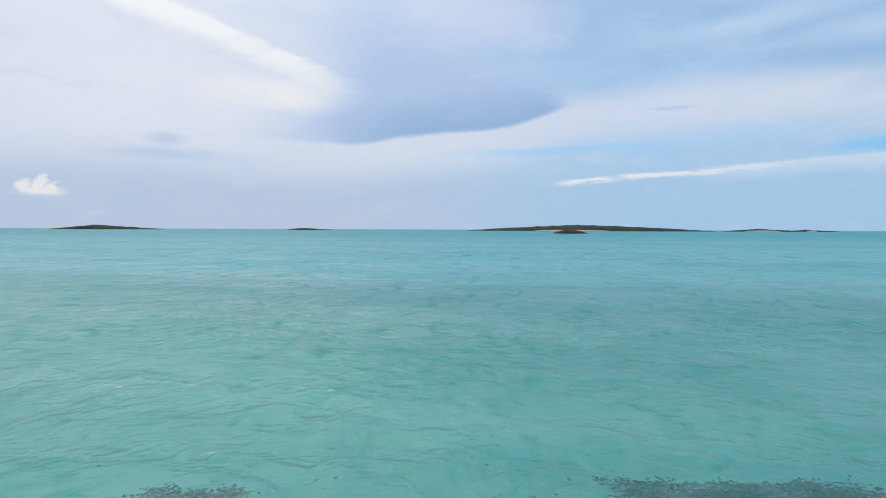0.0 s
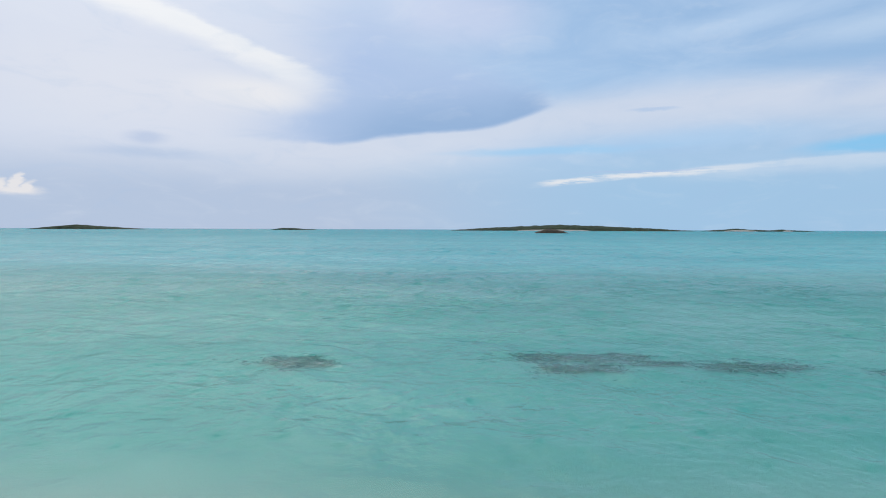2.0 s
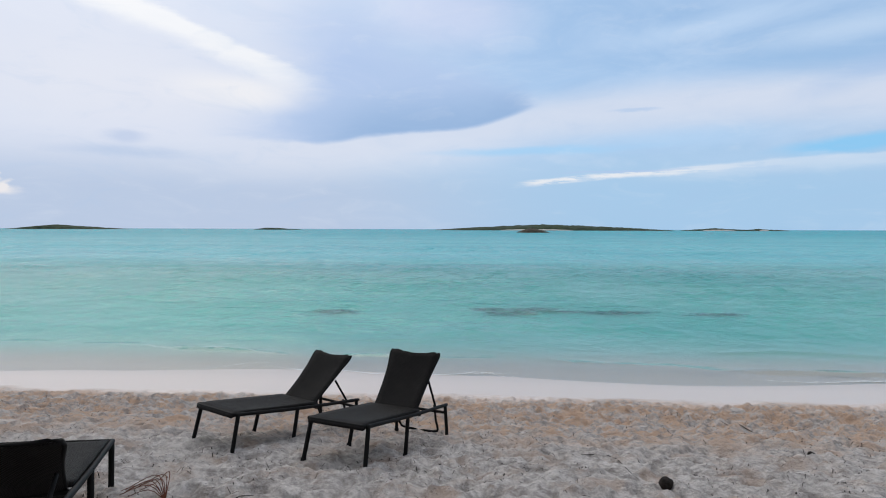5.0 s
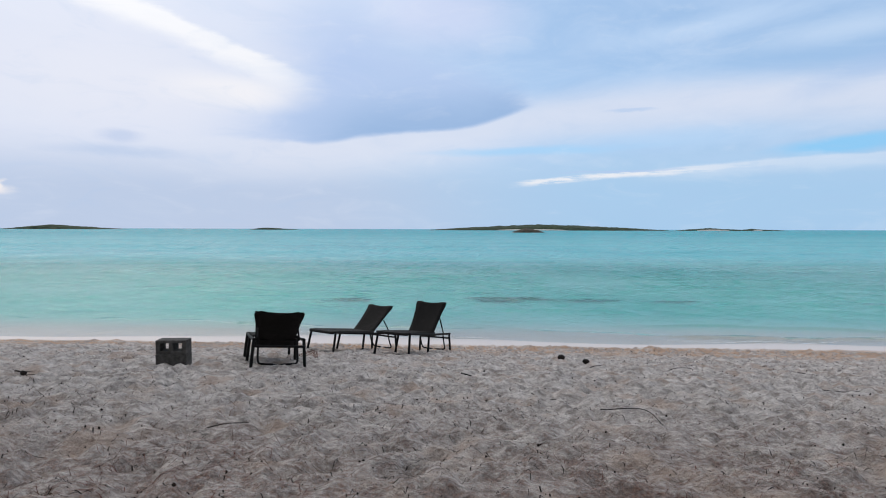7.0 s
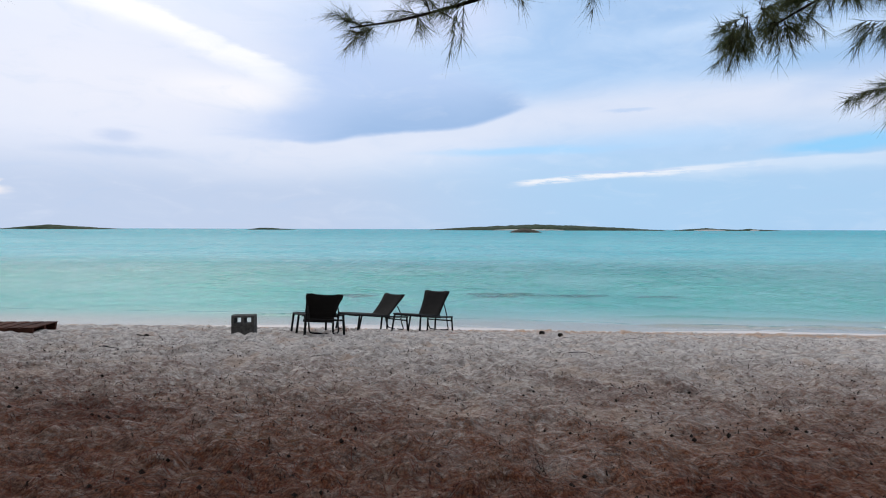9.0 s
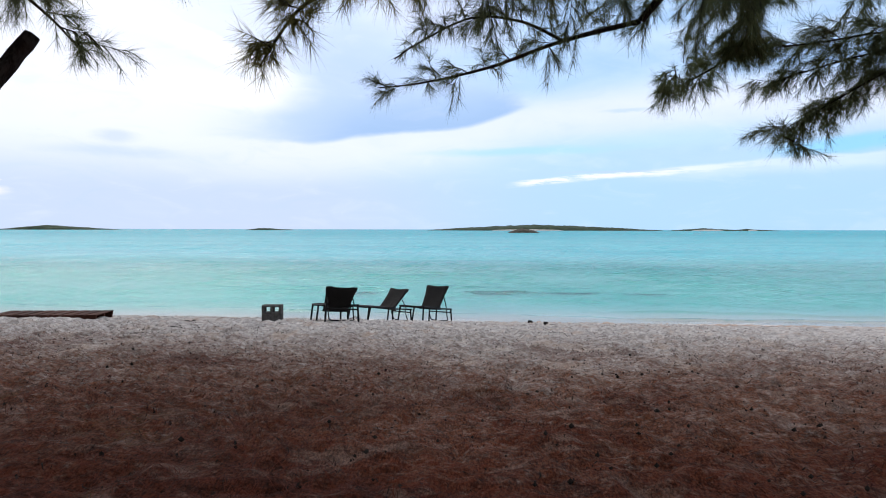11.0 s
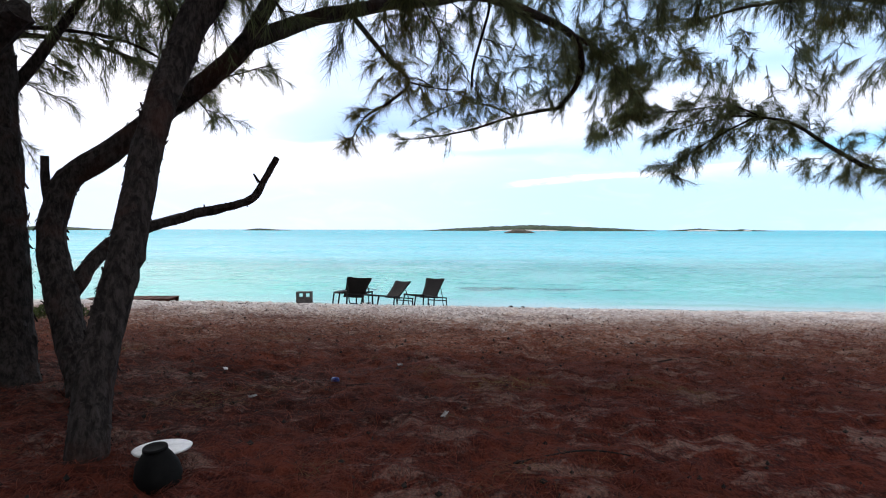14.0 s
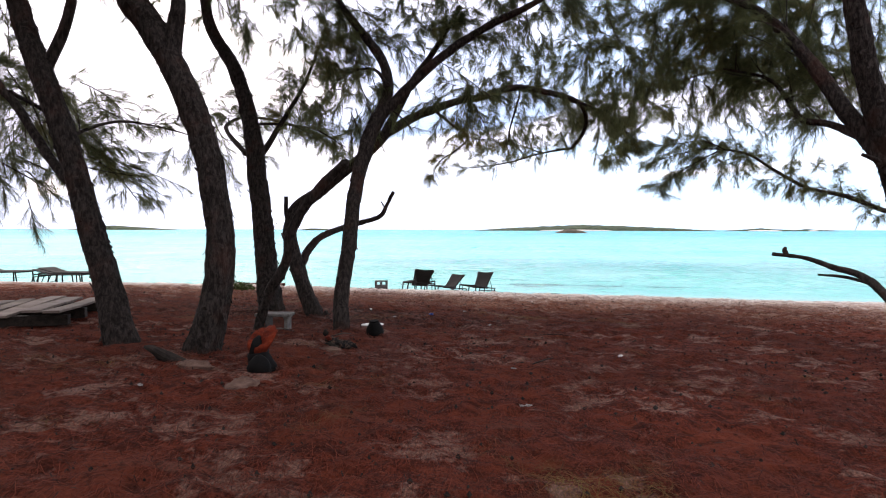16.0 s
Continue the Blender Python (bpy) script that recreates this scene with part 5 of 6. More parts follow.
lounger(on_slope(-3.10, 4.05, -66.0) @ pose(0, 0, -0.015, -4.5), 34, "black woven sun lounger with its back half raised", 1.20, 0.51, 0.24)
lounger(on_slope(-2.72, 5.59, 58), 44, "black woven sun lounger with its back reclined")
lounger(on_slope(-1.38, 5.06, 69), 52, "black woven sun lounger with its back raised high")
for x, y, turn in ((-12.6, 1.6, 172), (-13.6, 2.6, 176), (-14.6, 1.3, 170)):
    lounger(on_slope(x, y, turn), 9, "black woven sun lounger laid flat on the sand")

# two concrete blocks, one on the other


def hollow_block(m, label):
    """A block lying on its side, so that its two hollows run from front to back."""
    t = thing("concrete_block", m, label, "concrete block", "stacked blocks")
    L, H, D, wall = 0.37, 0.17, 0.19, 0.035
    bm = bmesh.new()
    box(bm, (L, D, wall), (0, 0, H - wall / 2), bevel=0.005)
    box(bm, (L, D, wall), (0, 0, wall / 2), bevel=0.005)
    for x in (-L / 2 + 0.024, 0, L / 2 - 0.024):
        box(bm, (0.048, D - 0.004, H - 2 * wall + 0.004), (x, 0, H / 2), bevel=0.003)
    part("block_body", bm, BLOCK, t)
    return t


bz = float(height(-3.76, 2.58))
lower = thing("concrete_block", pose(-3.76, 2.58, bz - 0.025, 0, 0, 8), "grey concrete block sunk into the sand", "concrete block", "stacked blocks")
bm = box(bmesh.new(), (0.375, 0.20, 0.165), (0, 0, 0.0825), bevel=0.008)
box(bm, (0.12, 0.205, 0.05), (0.0, 0, 0.14), bevel=0.004)
part("block_body", bm, BLOCK, lower)
hollow_block(pose(-3.76, 2.58, bz + 0.142, 0, 0, 5), "grey hollow concrete block with two square openings")

# ---- planks, deck, bench ----


def plank(name, at, size, turn, mat, label, group="", tilt=0.0):
    bm = box(bmesh.new(), size, (0, 0, size[2] / 2), bevel=0.006)
    bmesh.ops.subdivide_edges(bm, edges=[e for e in bm.edges if e.calc_length() > 0.5 * size[0]], cuts=5)
    for v in bm.verts:
        v.co.z += 0.006 * math.sin(v.co.x * 3.0)
    ob = part(name, bm, mat)
    ob.matrix_basis = pose(*at, 0, tilt, turn)
    return tagged(ob, label, "plank", group)


pallet = thing("wooden_pallet", pose(-7.50, 1.72, float(height(-7.5, 1.72)) - 0.03, 0, 0, 5), "dark reddish wooden pallet half sunk in sand", "pallet")
for y in (-0.28, 0.0, 0.28):
    bm = box(bmesh.new(), (1.84, 0.045, 0.055), (0, y, 0.082), bevel=0.004)
    for x, l in ((-0.83, 0.16), (-0.02, 0.72), (0.80, 0.22)):
        box(bm, (l, 0.044, 0.06), (x, y, 0.027), bevel=0.004)
    part("stringer", bm, DRIFT, pallet, "notched stringer")
for k in range(9):
    part("deck_board", box(bmesh.new(), (0.165 + 0.02 * rng.uniform(-1, 1), 0.62, 0.016), (-0.84 + 0.21 * k, 0, 0.117), Matrix.Rotation(rng.uniform(-0.02, 0.02), 3, "Z"), 0.003), DRIFT, pallet)
plank("drift_plank", (-10.2, 2.1, ground_at(-10.2, 2.1) + 0.01), (1.0, 0.2, 0.06), 10, DRIFT, "short weathered plank lying on sand", "drift planks")

deck = thing("low_deck", pose(-4.75, -9.75, float(height(-4.75, -9.75)) - 0.02, 0, 0, 22), "low deck of grey planks on dark beams under pines", "deck")
for y in (-0.5, 0.0, 0.5):
    part("beam", box(bmesh.new(), (1.5, 0.09, 0.10), (0, y, 0.05), bevel=0.006), HUSK, deck, "dark beam")
for k in range(7):
    jig = rng.uniform(-0.12, 0.12)
    lift, spin = rng.uniform(0.0, 0.018), Matrix.Rotation(rng.uniform(-0.09, 0.09), 3, "Z") @ Matrix.Rotation(rng.uniform(-0.012, 0.012), 3, "X")
    bm = box(bmesh.new(), (0.165 + rng.uniform(-0.02, 0.02), 1.28 + jig, 0.026), (-0.66 + 0.22 * k, jig, 0.120 + lift), spin, 0.005)
    bmesh.ops.subdivide_edges(bm, edges=[e for e in bm.edges if e.calc_length() > 0.8], cuts=6)
    for v in bm.verts:
        v.co.z += 0.014 * math.sin(2.4 * v.co.y + 1.7 * k) + 0.010 * (v.co.y > 0.45) * (k % 2)
    part("plank", bm, GREYPLANK, deck)

bench = thing("stone_bench", pose(-2.06, -9.35, 2.47, 0, 0, 3), "low grey concrete bench beside a pine trunk", "bench")
part("bench_top", box(bmesh.new(), (0.36, 0.18, 0.03), (0, 0, 0.205), bevel=0.008), DULL, bench)
for x in (-0.06, 0.135):
    bm = box(bmesh.new(), (0.038, 0.13, 0.20), (x, 0, 0.09), bevel=0.010)
    box(bm, (0.062, 0.155, 0.045), (x, 0, 0.012), bevel=0.010)
    box(bm, (0.055, 0.15, 0.02), (x, 0, 0.182), bevel=0.006)
    part("bench_leg", bm, DULL, bench)

# ---- pot with its lid, log, stump, roots, litter ----


def lathe(profile, sides=24, closed=True):
    """A turned body from (radius, height) pairs."""
    bm = bmesh.new()
    rings = [[bm.verts.new((r * math.cos(2 * math.pi * k / sides), r * math.sin(2 * math.pi * k / sides), z)) for k in range(sides)] for r, z in profile]
    for a_, b_ in zip(rings, rings[1:]):
        for k in range(sides):
            bm.faces.new((a_[k], a_[(k + 1) % sides], b_[(k + 1) % sides], b_[k]))
    if closed:
        bm.faces.new(rings[0][::-1])
        bm.faces.new(rings[-1])
    return bm


pot = thing("black_pot", pose(-1.02, -9.34, ground_at(-1.005, -9.34) - 0.01, 4, -4, 20) @ Matrix.Diagonal((0.86, 0.86, 0.98, 1)), "sooty black dented pot standing on needles", "pot")
bm = lathe([(0.060, 0.0), (0.090, 0.02), (0.098, 0.06), (0.086, 0.11), (0.060, 0.150), (0.045, 0.170), (0.03, 0.165)])
for v in bm.verts:
    v.co.x *= 1 + 0.08 * math.sin(3 * v.co.y / 0.09 + 1)
part("body", bm, DARKRUBBER, pot, smooth=True)
part("rim", lathe([(0.044, 0.165), (0.055, 0.172), (0.052, 0.182), (0.040, 0.178)]), DARKRUBBER, pot, smooth=True)
lid = part("white_lid", lathe([(0.09, 0.0), (0.113, 0.002), (0.117, 0.010), (0.110, 0.014), (0.05, 0.016), (0.0005, 0.017)], 32), WHITEPLASTIC, smooth=True)
lid.matrix_basis = pose(-1.085, -9.19, ground_at(-1.1, -9.17) + 0.05, -3, -2, 0)
tagged(lid, "round white plastic lid leaning against the black pot", "lid")

log = thing("charred_log", pose(-1.20, -10.02, ground_at(-1.20, -10.02) - 0.012, 0, 0, -46) @ Matrix.Diagonal((0.85, 0.85, 0.8, 1)), "split half-burnt log lying in pale ash", "log")


def billet(name, pts, mat, seed, flat=0.7, label=""):
    """A ragged piece of burnt wood along pts (x, y, z, radius), flattened and split at its ends."""
    v, f = tube(pts, 14, 0.014, 0.20, seed)
    v = v * np.array([1, 1, flat])
    ob = mesh_object(name, v, f, mat)
    ob.parent = log
    if label:
        ob["label"] = label


billet("log_body", [(-0.25, 0.02, 0.06, 0.022), (-0.20, 0.015, 0.07, 0.046), (-0.08, 0.0, 0.07, 0.050), (0.06, -0.01, 0.065, 0.055), (0.18, -0.02, 0.06, 0.050), (0.27, -0.01, 0.05, 0.040), (0.30, -0.01, 0.05, 0.014)], CHAR, 50)
billet("split_piece", [(0.02, 0.07, 0.05, 0.012), (0.10, 0.06, 0.07, 0.030), (0.22, 0.055, 0.065, 0.034), (0.32, 0.06, 0.05, 0.012)], CHAR, 53)
billet("split_piece", [(-0.10, -0.08, 0.035, 0.010), (0.0, -0.07, 0.045, 0.026), (0.14, -0.075, 0.04, 0.026), (0.21, -0.085, 0.035, 0.008)], HUSK, 54)
billet("burnt_knob", [(-0.27, 0.01, 0.08, 0.018), (-0.25, -0.01, 0.13, 0.028), (-0.225, -0.02, 0.17, 0.010)], HUSK, 52, 0.9)
billet("side_twig", [(-0.10, 0.02, 0.10, 0.008), (-0.02, 0.1, 0.13, 0.006), (0.02, 0.16, 0.12, 0.003)], DEADWOOD, 51, 1.0)
billet("split_wood", [(-0.19, -0.035, 0.075, 0.010), (-0.13, -0.04, 0.085, 0.024), (-0.06, -0.045, 0.08, 0.022), (-0.02, -0.045, 0.075, 0.006)], SAWN, 55, 0.9, "orange split wood")


def mound(name, x, y, rx, ry, h, mat, label, category, seed):
    """An uneven low heap that runs out into the ground."""
    bm = bmesh.new()
    bmesh.ops.create_icosphere(bm, subdivisions=4, radius=1.0)
    for v in bm.verts:
        k = 1 + 0.35 * (noise.noise(v.co * 2.3 + Vector((seed, 0, 0)))) + 0.15 * noise.noise(v.co * 7 + Vector((0, seed, 0)))
        v.co = Vector((v.co.x * rx * k, v.co.y * ry * k, v.co.z * h * k))
    ob = part(name, bm, mat, smooth=True)
    ob.location = (x, y, ground_at(x, y) - 0.35 * h)
    return tagged(ob, label, category)


mound("sand_mound", -4.12, -5.1, 0.15, 0.12, 0.07, ASH, "pale heap of sand beside a green shrub", "mound", 5)
mound("ash_mound", -1.20, -10.24, 0.12, 0.08, 0.03, ASH, "small heap of pale ash beside a log", "mound", 1)
mound("sand_mound", -1.36, -11.52, 0.11, 0.13, 0.07, ASH, "small heap of pale sand under a pine", "mound", 2)
mound("sand_mound", -1.90, -11.16, 0.13, 0.09, 0.05, ASH, "small heap of pale sand at tree roots", "mound", 3)

stump = thing("sawn_stump", pose(-1.44, -11.10, ground_at(-1.44, -11.10) - 0.02, 0, 0, -20) @ Matrix.Diagonal((0.86, 0.86, 0.86, 1)), "charred stump with bright orange split wood", "stump")
v, f = tube([(0.02, 0.02, 0, 0.10), (0.01, 0.01, 0.10, 0.085), (0, 0, 0.17, 0.078)], 16, 0.03, 0.10, 60, 0.25)
ob = mesh_object("charred_base", v, f, DARKRUBBER, True)
ob.parent = stump
bm = lathe([(0.050, 0.13), (0.085, 0.17), (0.120, 0.235), (0.132, 0.285), (0.118, 0.292), (0.085, 0.280), (0.05, 0.268), (0.02, 0.262)], 40)
for v in bm.verts:
    a_ = math.atan2(v.co.y, v.co.x)
    lift = max(0.0, v.co.z - 0.15) / 0.14
    v.co.y = v.co.y * 0.55 + 0.10 * lift * lift * (0.6 + 0.4 * math.cos(a_ - 1.57))
    v.co.z += lift * (0.008 * math.sin(5 * a_ + 0.6) + 0.005 * math.sin(11 * a_) + 0.07 * max(0.0, math.sin(a_)) - 0.075 * max(0.0, -math.sin(a_)))
    v.co += Vector((0.008, 0.008, 0.008)) * noise.noise(v.co * 30)
part("split_top", bm, SAWN, stump, "bright orange split wood", True)
v, f = tube([(-0.005, -0.02, 0.14, 0.040), (-0.01, -0.02, 0.20, 0.040), (-0.008, 0.0, 0.262, 0.030), (-0.008, 0.03, 0.295, 0.012)], 12, 0.02, 0.18, 61)
ob = mesh_object("charred_core", v, f, DARKRUBBER, True)
ob.parent = stump
v, f = tube([(0.06, -0.05, 0.0, 0.07), (0.07, -0.06, 0.07, 0.085), (0.065, -0.055, 0.13, 0.06), (0.06, -0.05, 0.16, 0.02)], 16, 0.02, 0.08, 63)
ob = mesh_object("charred_burl", v, f, DARKRUBBER, True)
ob.parent = stump

root = limb("root_snag", [(-2.05, -11.02, 2.54, 0.045), (-2.17, -11.06, 2.60, 0.045), (-2.26, -11.08, 2.66, 0.03), (-2.32, -11.08, 2.675, 0.012)], HUSK, None, 10, 0.03, 0.12, 62)
tagged(root, "dark broken root sticking up beside a trunk", "root")


def stick(points, r, mat, label, group="sticks on the ground", seed=0):
    pts = [(x, y, ground_at(x, y) + r * 0.6 + up, r * k) for (x, y, up), k in zip(points, np.linspace(1, 0.45, len(points)))]
    ob = limb("stick", pts, mat, None, 7, 0.05, 0.12, seed)
    return tagged(ob, label, "stick", group)


stick([(-2.02, -9.88, 0.01), (-1.96, -9.68, 0.03), (-1.9, -9.58, 0.03), (-1.78, -9.55, 0.0)], 0.010, DEADWOOD, "bent grey branch lying on pine needles", seed=70)
on_sand = [
    [(0.53, 4.16), (0.69, 4.46), (0.83, 4.17), (0.97, 3.55)], [(1.57, 3.49), (1.76, 3.74), (2.07, 3.84)],
    [(2.52, 3.55), (2.78, 3.65), (3.05, 3.85), (2.97, 3.57)], [(0.76, 5.77), (1.17, 5.83), (1.18, 5.03)],
    [(3.17, 7.64), (3.25, 7.4), (3.3, 7.11)], [(4.52, 6.07), (4.9, 6.5), (5.29, 6.78)], [(-0.12, 3.62), (-0.05, 3.75), (0.01, 3.84)],
    [(-2.2, 3.99), (-2.13, 3.99), (-2.07, 3.96)], [(-1.88, 3.98), (-1.8, 4.08), (-1.73, 4.21)], [(-0.81, 3.97), (-0.68, 3.8), (-0.56, 3.62)],
    [(0.56, 1.11), (0.68, 0.95), (0.8, 0.72)], [(3.93, 2.44), (3.85, 1.72), (4.28, 1.87)], [(-1.89, -0.75), (-1.73, -0.65), (-1.53, -0.69)],
    [(1.03, 0.19), (1.38, 0.21), (1.39, -0.36)], [(3.83, 1.55), (3.65, 1.2), (3.46, 0.87)], [(4.44, 3.73), (4.51, 3.4), (4.86, 4.09)]]
for k, pts in enumerate(on_sand):
    stick([(x, y, 0.012 if 0 < q < len(pts) - 1 else 0.002) for q, (x, y) in enumerate(pts)], 0.0045, HUSK, "thin dark crooked stick lying on sand", seed=100 + k)
stick([(-0.15, 2.34, 0), (-0.06, 2.35, 0.004), (0.02, 2.36, 0)], 0.008, HUSK, "short thick dark stick lying on sand", seed=76)
stick([(0.4, -8.9, 0), (0.75, -8.8, 0.01), (1.1, -8.85, 0)], 0.006, HUSK, "thin dark stick lying on pine needles", seed=79)
stick([(0.5, -10.4, 0), (0.65, -10.15, 0.01), (0.72, -10.0, 0)], 0.006, HUSK, "thin dark stick lying on pine needles", seed=80)
stick([(-0.62, -7.72, 0), (-0.5, -7.66, 0.006), (-0.38, -7.6, 0)], 0.004, HUSK, "thin dark stick lying on pine needles", seed=81)
stick([(1.9, -6.2, 0), (2.3, -5.9, 0.01), (2.6, -5.9, 0)], 0.007, HUSK, "thin dark stick lying on pine needles", seed=83)

# dry frond beside the loungers
frond = thing("dry_frond", pose(-2.33, 4.05, ground_at(-2.33, 4.05)), "dry reddish curled palm frond lying on sand", "palm frond")
for k in range(9):
    a_ = -0.6 + 0.2 * k
    v, f = tube([(0, 0, 0.01, 0.0035), (-0.12 * math.cos(a_), 0.16 * math.sin(a_) + 0.05, 0.10 + 0.02 * (k % 3), 0.003), (-0.30 * math.cos(a_), 0.2 * math.sin(a_), 0.06 + 0.02 * (k % 2), 0.0025), (-0.40 * math.cos(a_ * 0.7), 0.15 * math.sin(a_) - 0.05, 0.005, 0.002)], 5, 0.04)
    ob = mesh_object("frond_blade", v, f, STRAW, True)
    ob.parent = frond


def husk(x, y, r, label):
    """A fibrous nut husk."""
    bm = bmesh.new()
    bmesh.ops.create_icosphere(bm, subdivisions=3, radius=r)
    for v in bm.verts:
        v.co.x *= 1.35
        v.co *= 1 + 0.16 * noise.noise(v.co * (2.2 / r))
        if v.co.z > 0.55 * r:
            v.co.z -= 0.3 * r * max(0, 1 - (v.co.xy.length / r))
    ob = part("coconut_husk", bm, HUSK, smooth=True)
    ob.matrix_basis = pose(x, y, max(ground_at(x, y), float(height(x, y))) + 0.7 * r, 10, 5, rng.uniform(0, 180))
    return tagged(ob, label, "coconut husk", "husks on the sand")


husk(3.16, 6.0, 0.035, "small dark coconut husk lying on sand")
husk(1.36, 4.70, 0.052, "dark broken coconut husk lying on sand")
husk(1.64, 4.14, 0.040, "small dark coconut husk lying on sand")
husk(-4.65, 1.22, 0.028, "dark coconut husk lying on sand")
for k, pts in enumerate([[(-5.15, 1.30), (-5.0, 1.36), (-4.85, 1.40), (-4.72, 1.47)], [(-5.0, 1.22), (-4.86, 1.26), (-4.72, 1.25), (-4.5, 1.31)], [(-4.92, 1.44), (-4.80, 1.36), (-4.66, 1.33)],
                         [(-4.35, -0.6), (-4.2, -0.42), (-3.95, -0.38), (-3.75, -0.5)], [(-4.2, -0.42), (-4.1, -0.62), (-3.9, -0.7)]]):
    stick([(x, y, 0.008) for x, y in pts], 0.007, HUSK, "thin dark crooked stick lying on sand", seed=120 + k)
# thin twig that stands upright in the ground
twig = limb("upright_twig", [(-4.22, -4.6, ground_at(-4.22, -4.6) - 0.03, 0.006), (-4.21, -4.6, ground_at(-4.22, -4.6) + 0.12, 0.005), (-4.20, -4.59, ground_at(-4.22, -4.6) + 0.25, 0.003)], HUSK, None, 7, 0.03, 0.1, 130)
tagged(twig, "thin dark twig standing upright in the needles", "twig")

# litter under the trees


def scrap(name, x, y, size, mat, label, seed):
    """A crumpled flat scrap."""
    bm = bmesh.new()
    bmesh.ops.create_grid(bm, x_segments=6, y_segments=5, size=0.5)
    for v in bm.verts:
        q = Vector((v.co.x * 5 + seed, v.co.y * 5, 0))
        v.co = Vector((v.co.x * size[0] * (1 + 0.3 * noise.noise(q)), v.co.y * size[1] * (1 + 0.3 * noise.noise(q * 1.7)), size[2] * (0.5 + noise.noise(q * 1.3))))
    ex = bmesh.ops.extrude_face_region(bm, geom=bm.faces[:])
    bmesh.ops.translate(bm, vec=(0, 0, -0.004), verts=[g for g in ex["geom"] if isinstance(g, bmesh.types.BMVert)])
    ob = part(name, bm, mat, smooth=True)
    ob.matrix_basis = pose(x, y, ground_at(x, y) + 0.012, 0, 0, seed * 40)
    return tagged(ob, label, "litter", "litter under the pines")


scrap("paper_scrap", -1.08, -8.17, (0.05, 0.024, 0.012), CONCRETE, "crumpled white scrap lying on pine needles", 1)
scrap("paper_scrap", 0.06, -8.27, (0.10, 0.025, 0.008), CONCRETE, "flat pale grey scrap lying on pine needles", 2)
scrap("paper_scrap", -1.55, -7.42, (0.045, 0.025, 0.014), WHITEPLASTIC, "small white scrap lying on pine needles", 3)
scrap("paper_scrap", 0.36, -10.62, (0.04, 0.02, 0.01), CONCRETE, "small pale scrap lying on pine needles", 4)
scrap("paper_scrap", 0.44, -11.58, (0.07, 0.03, 0.01), CONCRETE, "flat pale scrap lying on pine needles", 5)
scrap("paper_scrap", 1.25, -9.95, (0.04, 0.03, 0.015), WHITEPLASTIC, "small white scrap lying on pine needles", 6)
scrap("paper_scrap", -0.35, -6.9, (0.05, 0.04, 0.015), CONCRETE, "small grey scrap lying on pine needles", 7)
scrap("paper_scrap", -1.9, -11.75, (0.05, 0.02, 0.01), CONCRETE, "small white scrap lying on pine needles", 8)
can = part("blue_can", lathe([(0.024, 0), (0.030, 0.006), (0.030, 0.075), (0.024, 0.085), (0.012, 0.092)], 16), BLUEPLASTIC, smooth=True)
can.matrix_basis = pose(-0.74, -7.54, ground_at(-0.74, -7.54) + 0.018, 80, 0, 35) @ Matrix.Diagonal((0.75, 0.75, 0.75, 1))
tagged(can, "crushed blue can lying on pine needles", "can", "litter under the pines")

# shrub at the beach's edge behind the trunks
shrub = thing("beach_shrub", pose(-5.12, -4.15, ground_at(-5.12, -4.15)), "low green shrub growing in sand under pines", "shrub")
V, F, g = [], [], np.random.default_rng(5)
for _ in range(1500):
    q = g.normal(size=3)
    q *= g.uniform(0.2, 1) / np.linalg.norm(q)
    p = np.array([q[0] * 0.48, q[1] * 0.35, abs(q[2]) * 0.21 + 0.01])
    u = g.normal(size=3)
    u /= np.linalg.norm(u)
    x_ = np.cross(u, g.normal(size=3))
    x_ /= np.linalg.norm(x_)
    i = len(V)
    V += [p - x_ * 0.014, p + u * 0.03, p + x_ * 0.014, p - u * 0.03]
    F.append((i, i + 1, i + 2, i + 3))
ob = mesh_object("leaves", np.array(V), F, SHRUB)
ob.parent = shrub
for k in range(6):
    a_ = k * 1.05
    v, f = tube([(0, 0, -0.02, 0.008), (0.2 * math.cos(a_), 0.15 * math.sin(a_), 0.08, 0.005), (0.42 * math.cos(a_), 0.28 * math.sin(a_), 0.12, 0.002)], 5, 0.05)
    ob = mesh_object("stem", v, f, DEADWOOD)
    ob.parent = shrub

# ---- loose stuff on the ground ----


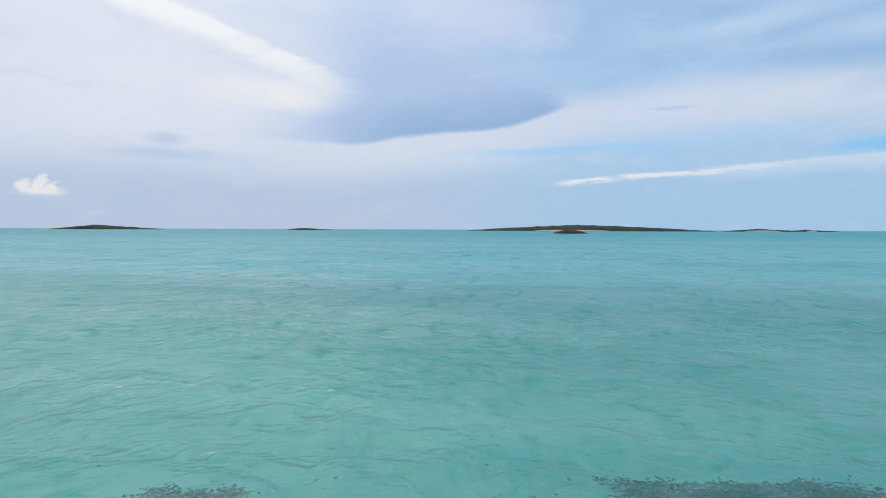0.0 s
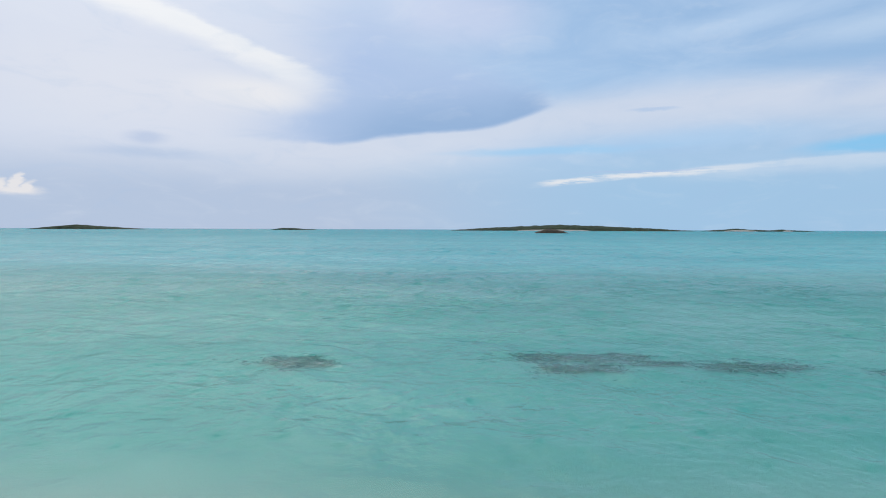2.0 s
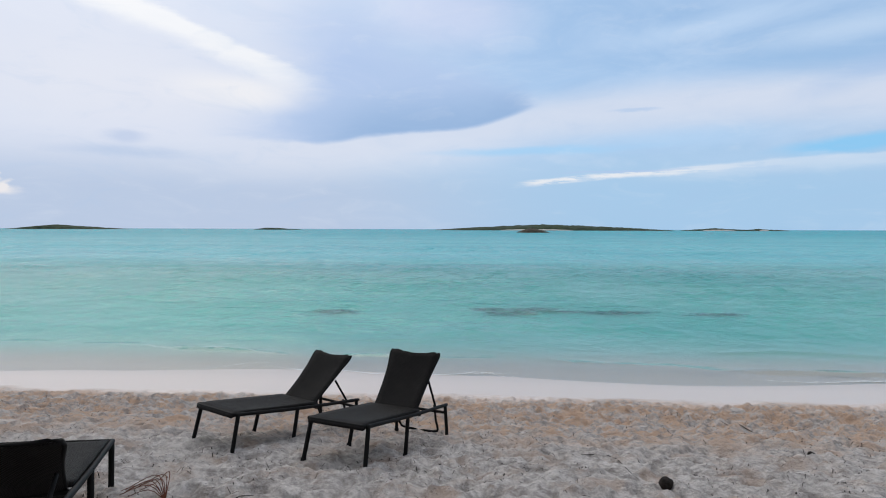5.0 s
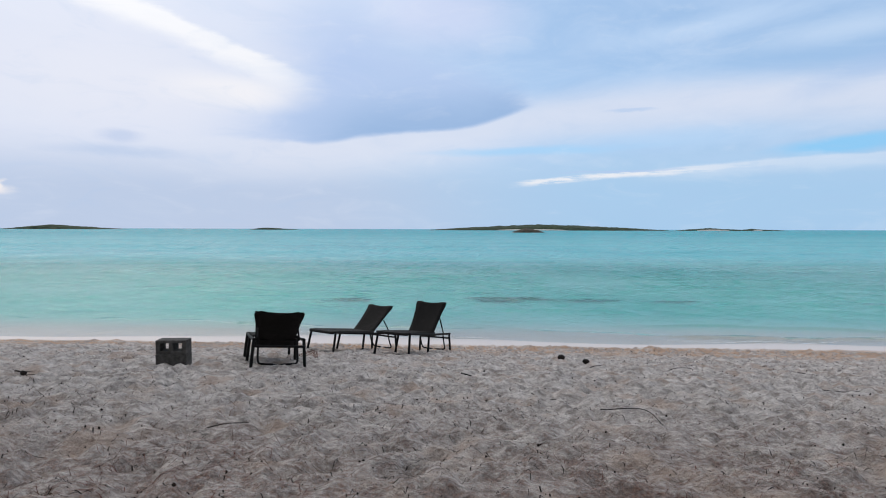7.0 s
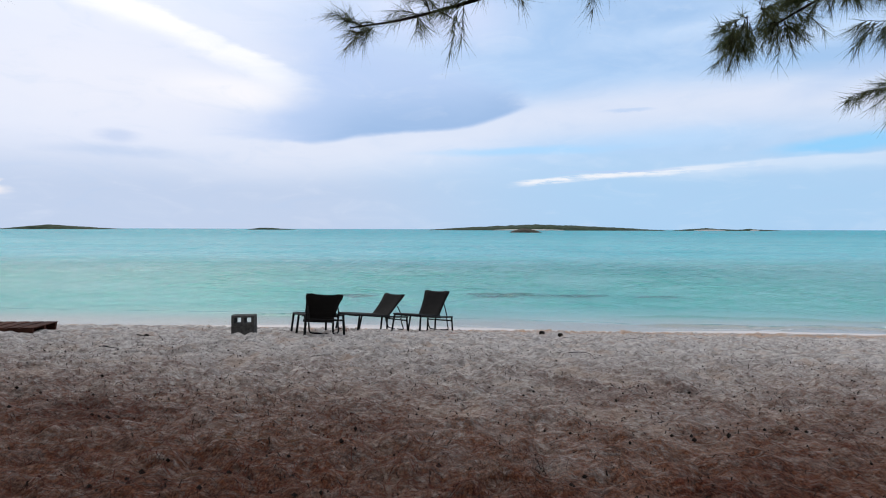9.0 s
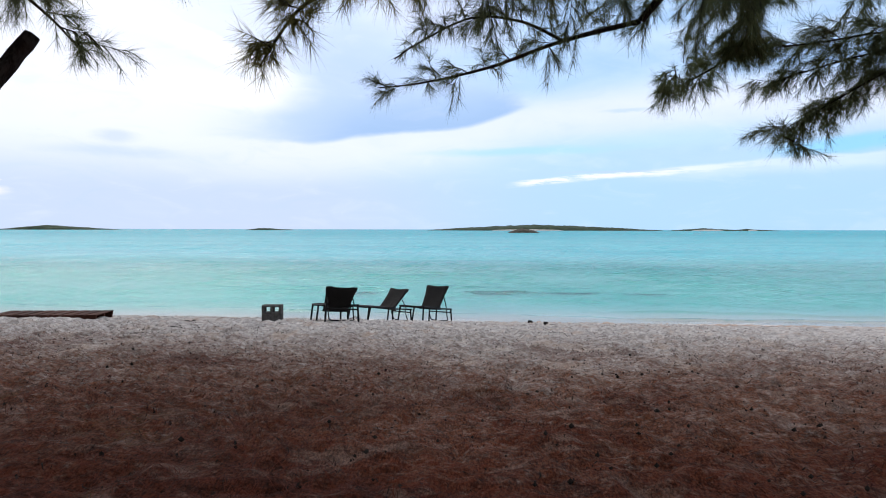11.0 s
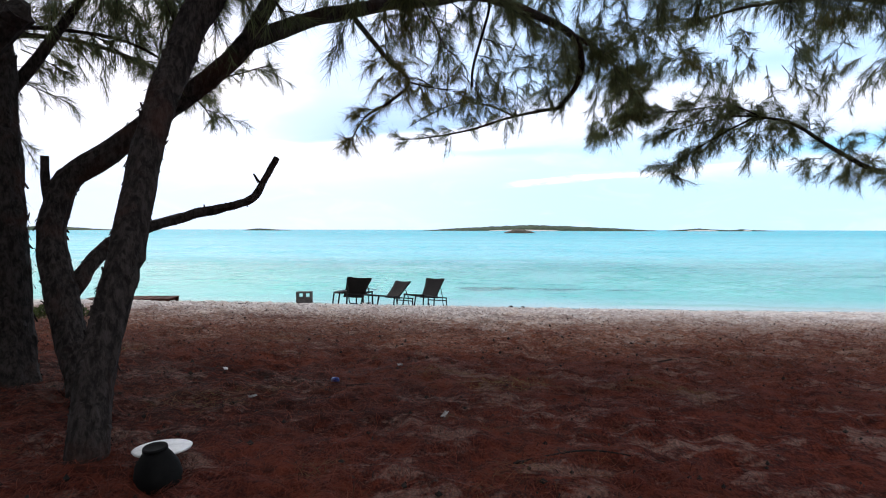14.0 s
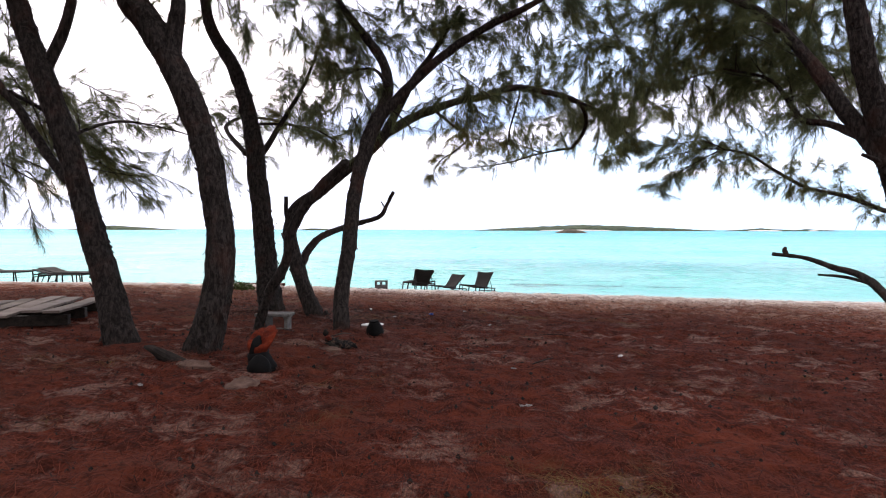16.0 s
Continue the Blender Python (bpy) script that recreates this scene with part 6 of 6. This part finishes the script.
def strewn(name, count, x0, x1, y0, y1, long, wide, mat, label, seed, keep=None, lift=0.004, arc=0.25):
    """Very many thin strands lying on the ground."""
    g = np.random.default_rng(seed)
    x, y = g.uniform(x0, x1, count), g.uniform(y0, y1, count)
    if keep is not None:
        ok = g.uniform(0, 1, count) < keep(x, y)
        x, y = x[ok], y[ok]
    n = len(x)
    a_ = g.uniform(0, 2 * np.pi, n)
    l, b_ = g.uniform(*long, n) * 0.5, a_ + g.normal(0, arc, n)
    ends = []
    for sgn, ang in ((-1, a_), (0, a_), (1, b_)):
        px_, py_ = x + sgn * l * np.cos(ang), y + sgn * l * np.sin(ang)
        pz_ = height(px_, py_) + relief(px_, py_) + lift + (g.uniform(0, 0.012, n) if sgn else g.uniform(0.004, 0.02, n))
        ends.append(np.column_stack([px_, py_, pz_]))
    w_ = g.uniform(*wide, n) * 0.5
    off = np.column_stack([-np.sin(a_) * w_, np.cos(a_) * w_, 0 * w_])
    V = np.stack([ends[0] - off, ends[0] + off, ends[1] + off, ends[1] - off, ends[2] + off * 0.4, ends[2] - off * 0.4], 1).reshape(-1, 3)
    i = np.arange(n)[:, None] * 6
    F = np.vstack([i + np.array([0, 1, 2, 3]), i + np.array([3, 2, 4, 5])])
    return tagged(mesh_object(name, V, F, mat), label, "litter", kind="stuff")


LITTER = foliage_material("fallen_needles", (0.012, 0.004, 0.003), (0.185, 0.045, 0.026))
inward = lambda x, y: np.interp(y, [-14, -6, -2.5, 0.5], [1.0, 0.7, 0.14, 0.0]) * (0.25 + value_noise(x, y, 1.6, 21)) * (value_noise(x, y, 0.7, 22) > 0.25)
strewn("fallen_needles", 420000, -7, 6.5, -13.4, 0.5, (0.04, 0.14), (0.0013, 0.0030), LITTER, "reddish brown fallen pine needles on the ground", 90, inward)
strewn("beach_wrack", 11000, -7, 7, -3.5, 8.6, (0.008, 0.07), (0.003, 0.008), HUSK, "scattered dark twigs and bits on sand", 91, lambda x, y: 0.2 + 0.8 * (value_noise(x, y, 0.8, 23) > 0.5), arc=0.6)

strewn("dry_bits", 26000, -7, 6.5, -13.2, 0.8, (0.01, 0.05), (0.003, 0.008), HUSK, "dark bits of bark and twig among fallen needles", 93, lambda x, y: np.interp(y, [-13, -8, -5, -2, 0.8], [0.35, 0.5, 1.0, 0.8, 0.1]) * (0.3 + 0.7 * value_noise(x, y, 1.3, 24)), arc=0.7)


def cones(count, seed):
    g = np.random.default_rng(seed)
    base = np.array([(1, 0, 0), (-1, 0, 0), (0, 1, 0), (0, -1, 0), (0, 0, 1), (0, 0, -1)], float)
    tri_ = np.array([(0, 2, 4), (2, 1, 4), (1, 3, 4), (3, 0, 4), (2, 0, 5), (1, 2, 5), (3, 1, 5), (0, 3, 5)])
    V, F = [], []
    for k in range(count):
        x, y = g.uniform(-6.5, 6.5), min(g.uniform(-13, 6.5), g.uniform(-13, 9))
        r = g.uniform(0.006, 0.015) if y < -2 else g.uniform(0.005, 0.011)
        V.append(base * r * g.uniform(0.7, 1.4, 3) + (x, y, ground_at(x, y) + 0.6 * r))
        F.append(tri_ + 6 * k)
    return tagged(mesh_object("pine_cones", np.vstack(V), np.vstack(F), HUSK), "small dark pine cones strewn over sand", "litter", kind="stuff")


cones(2000, 92)
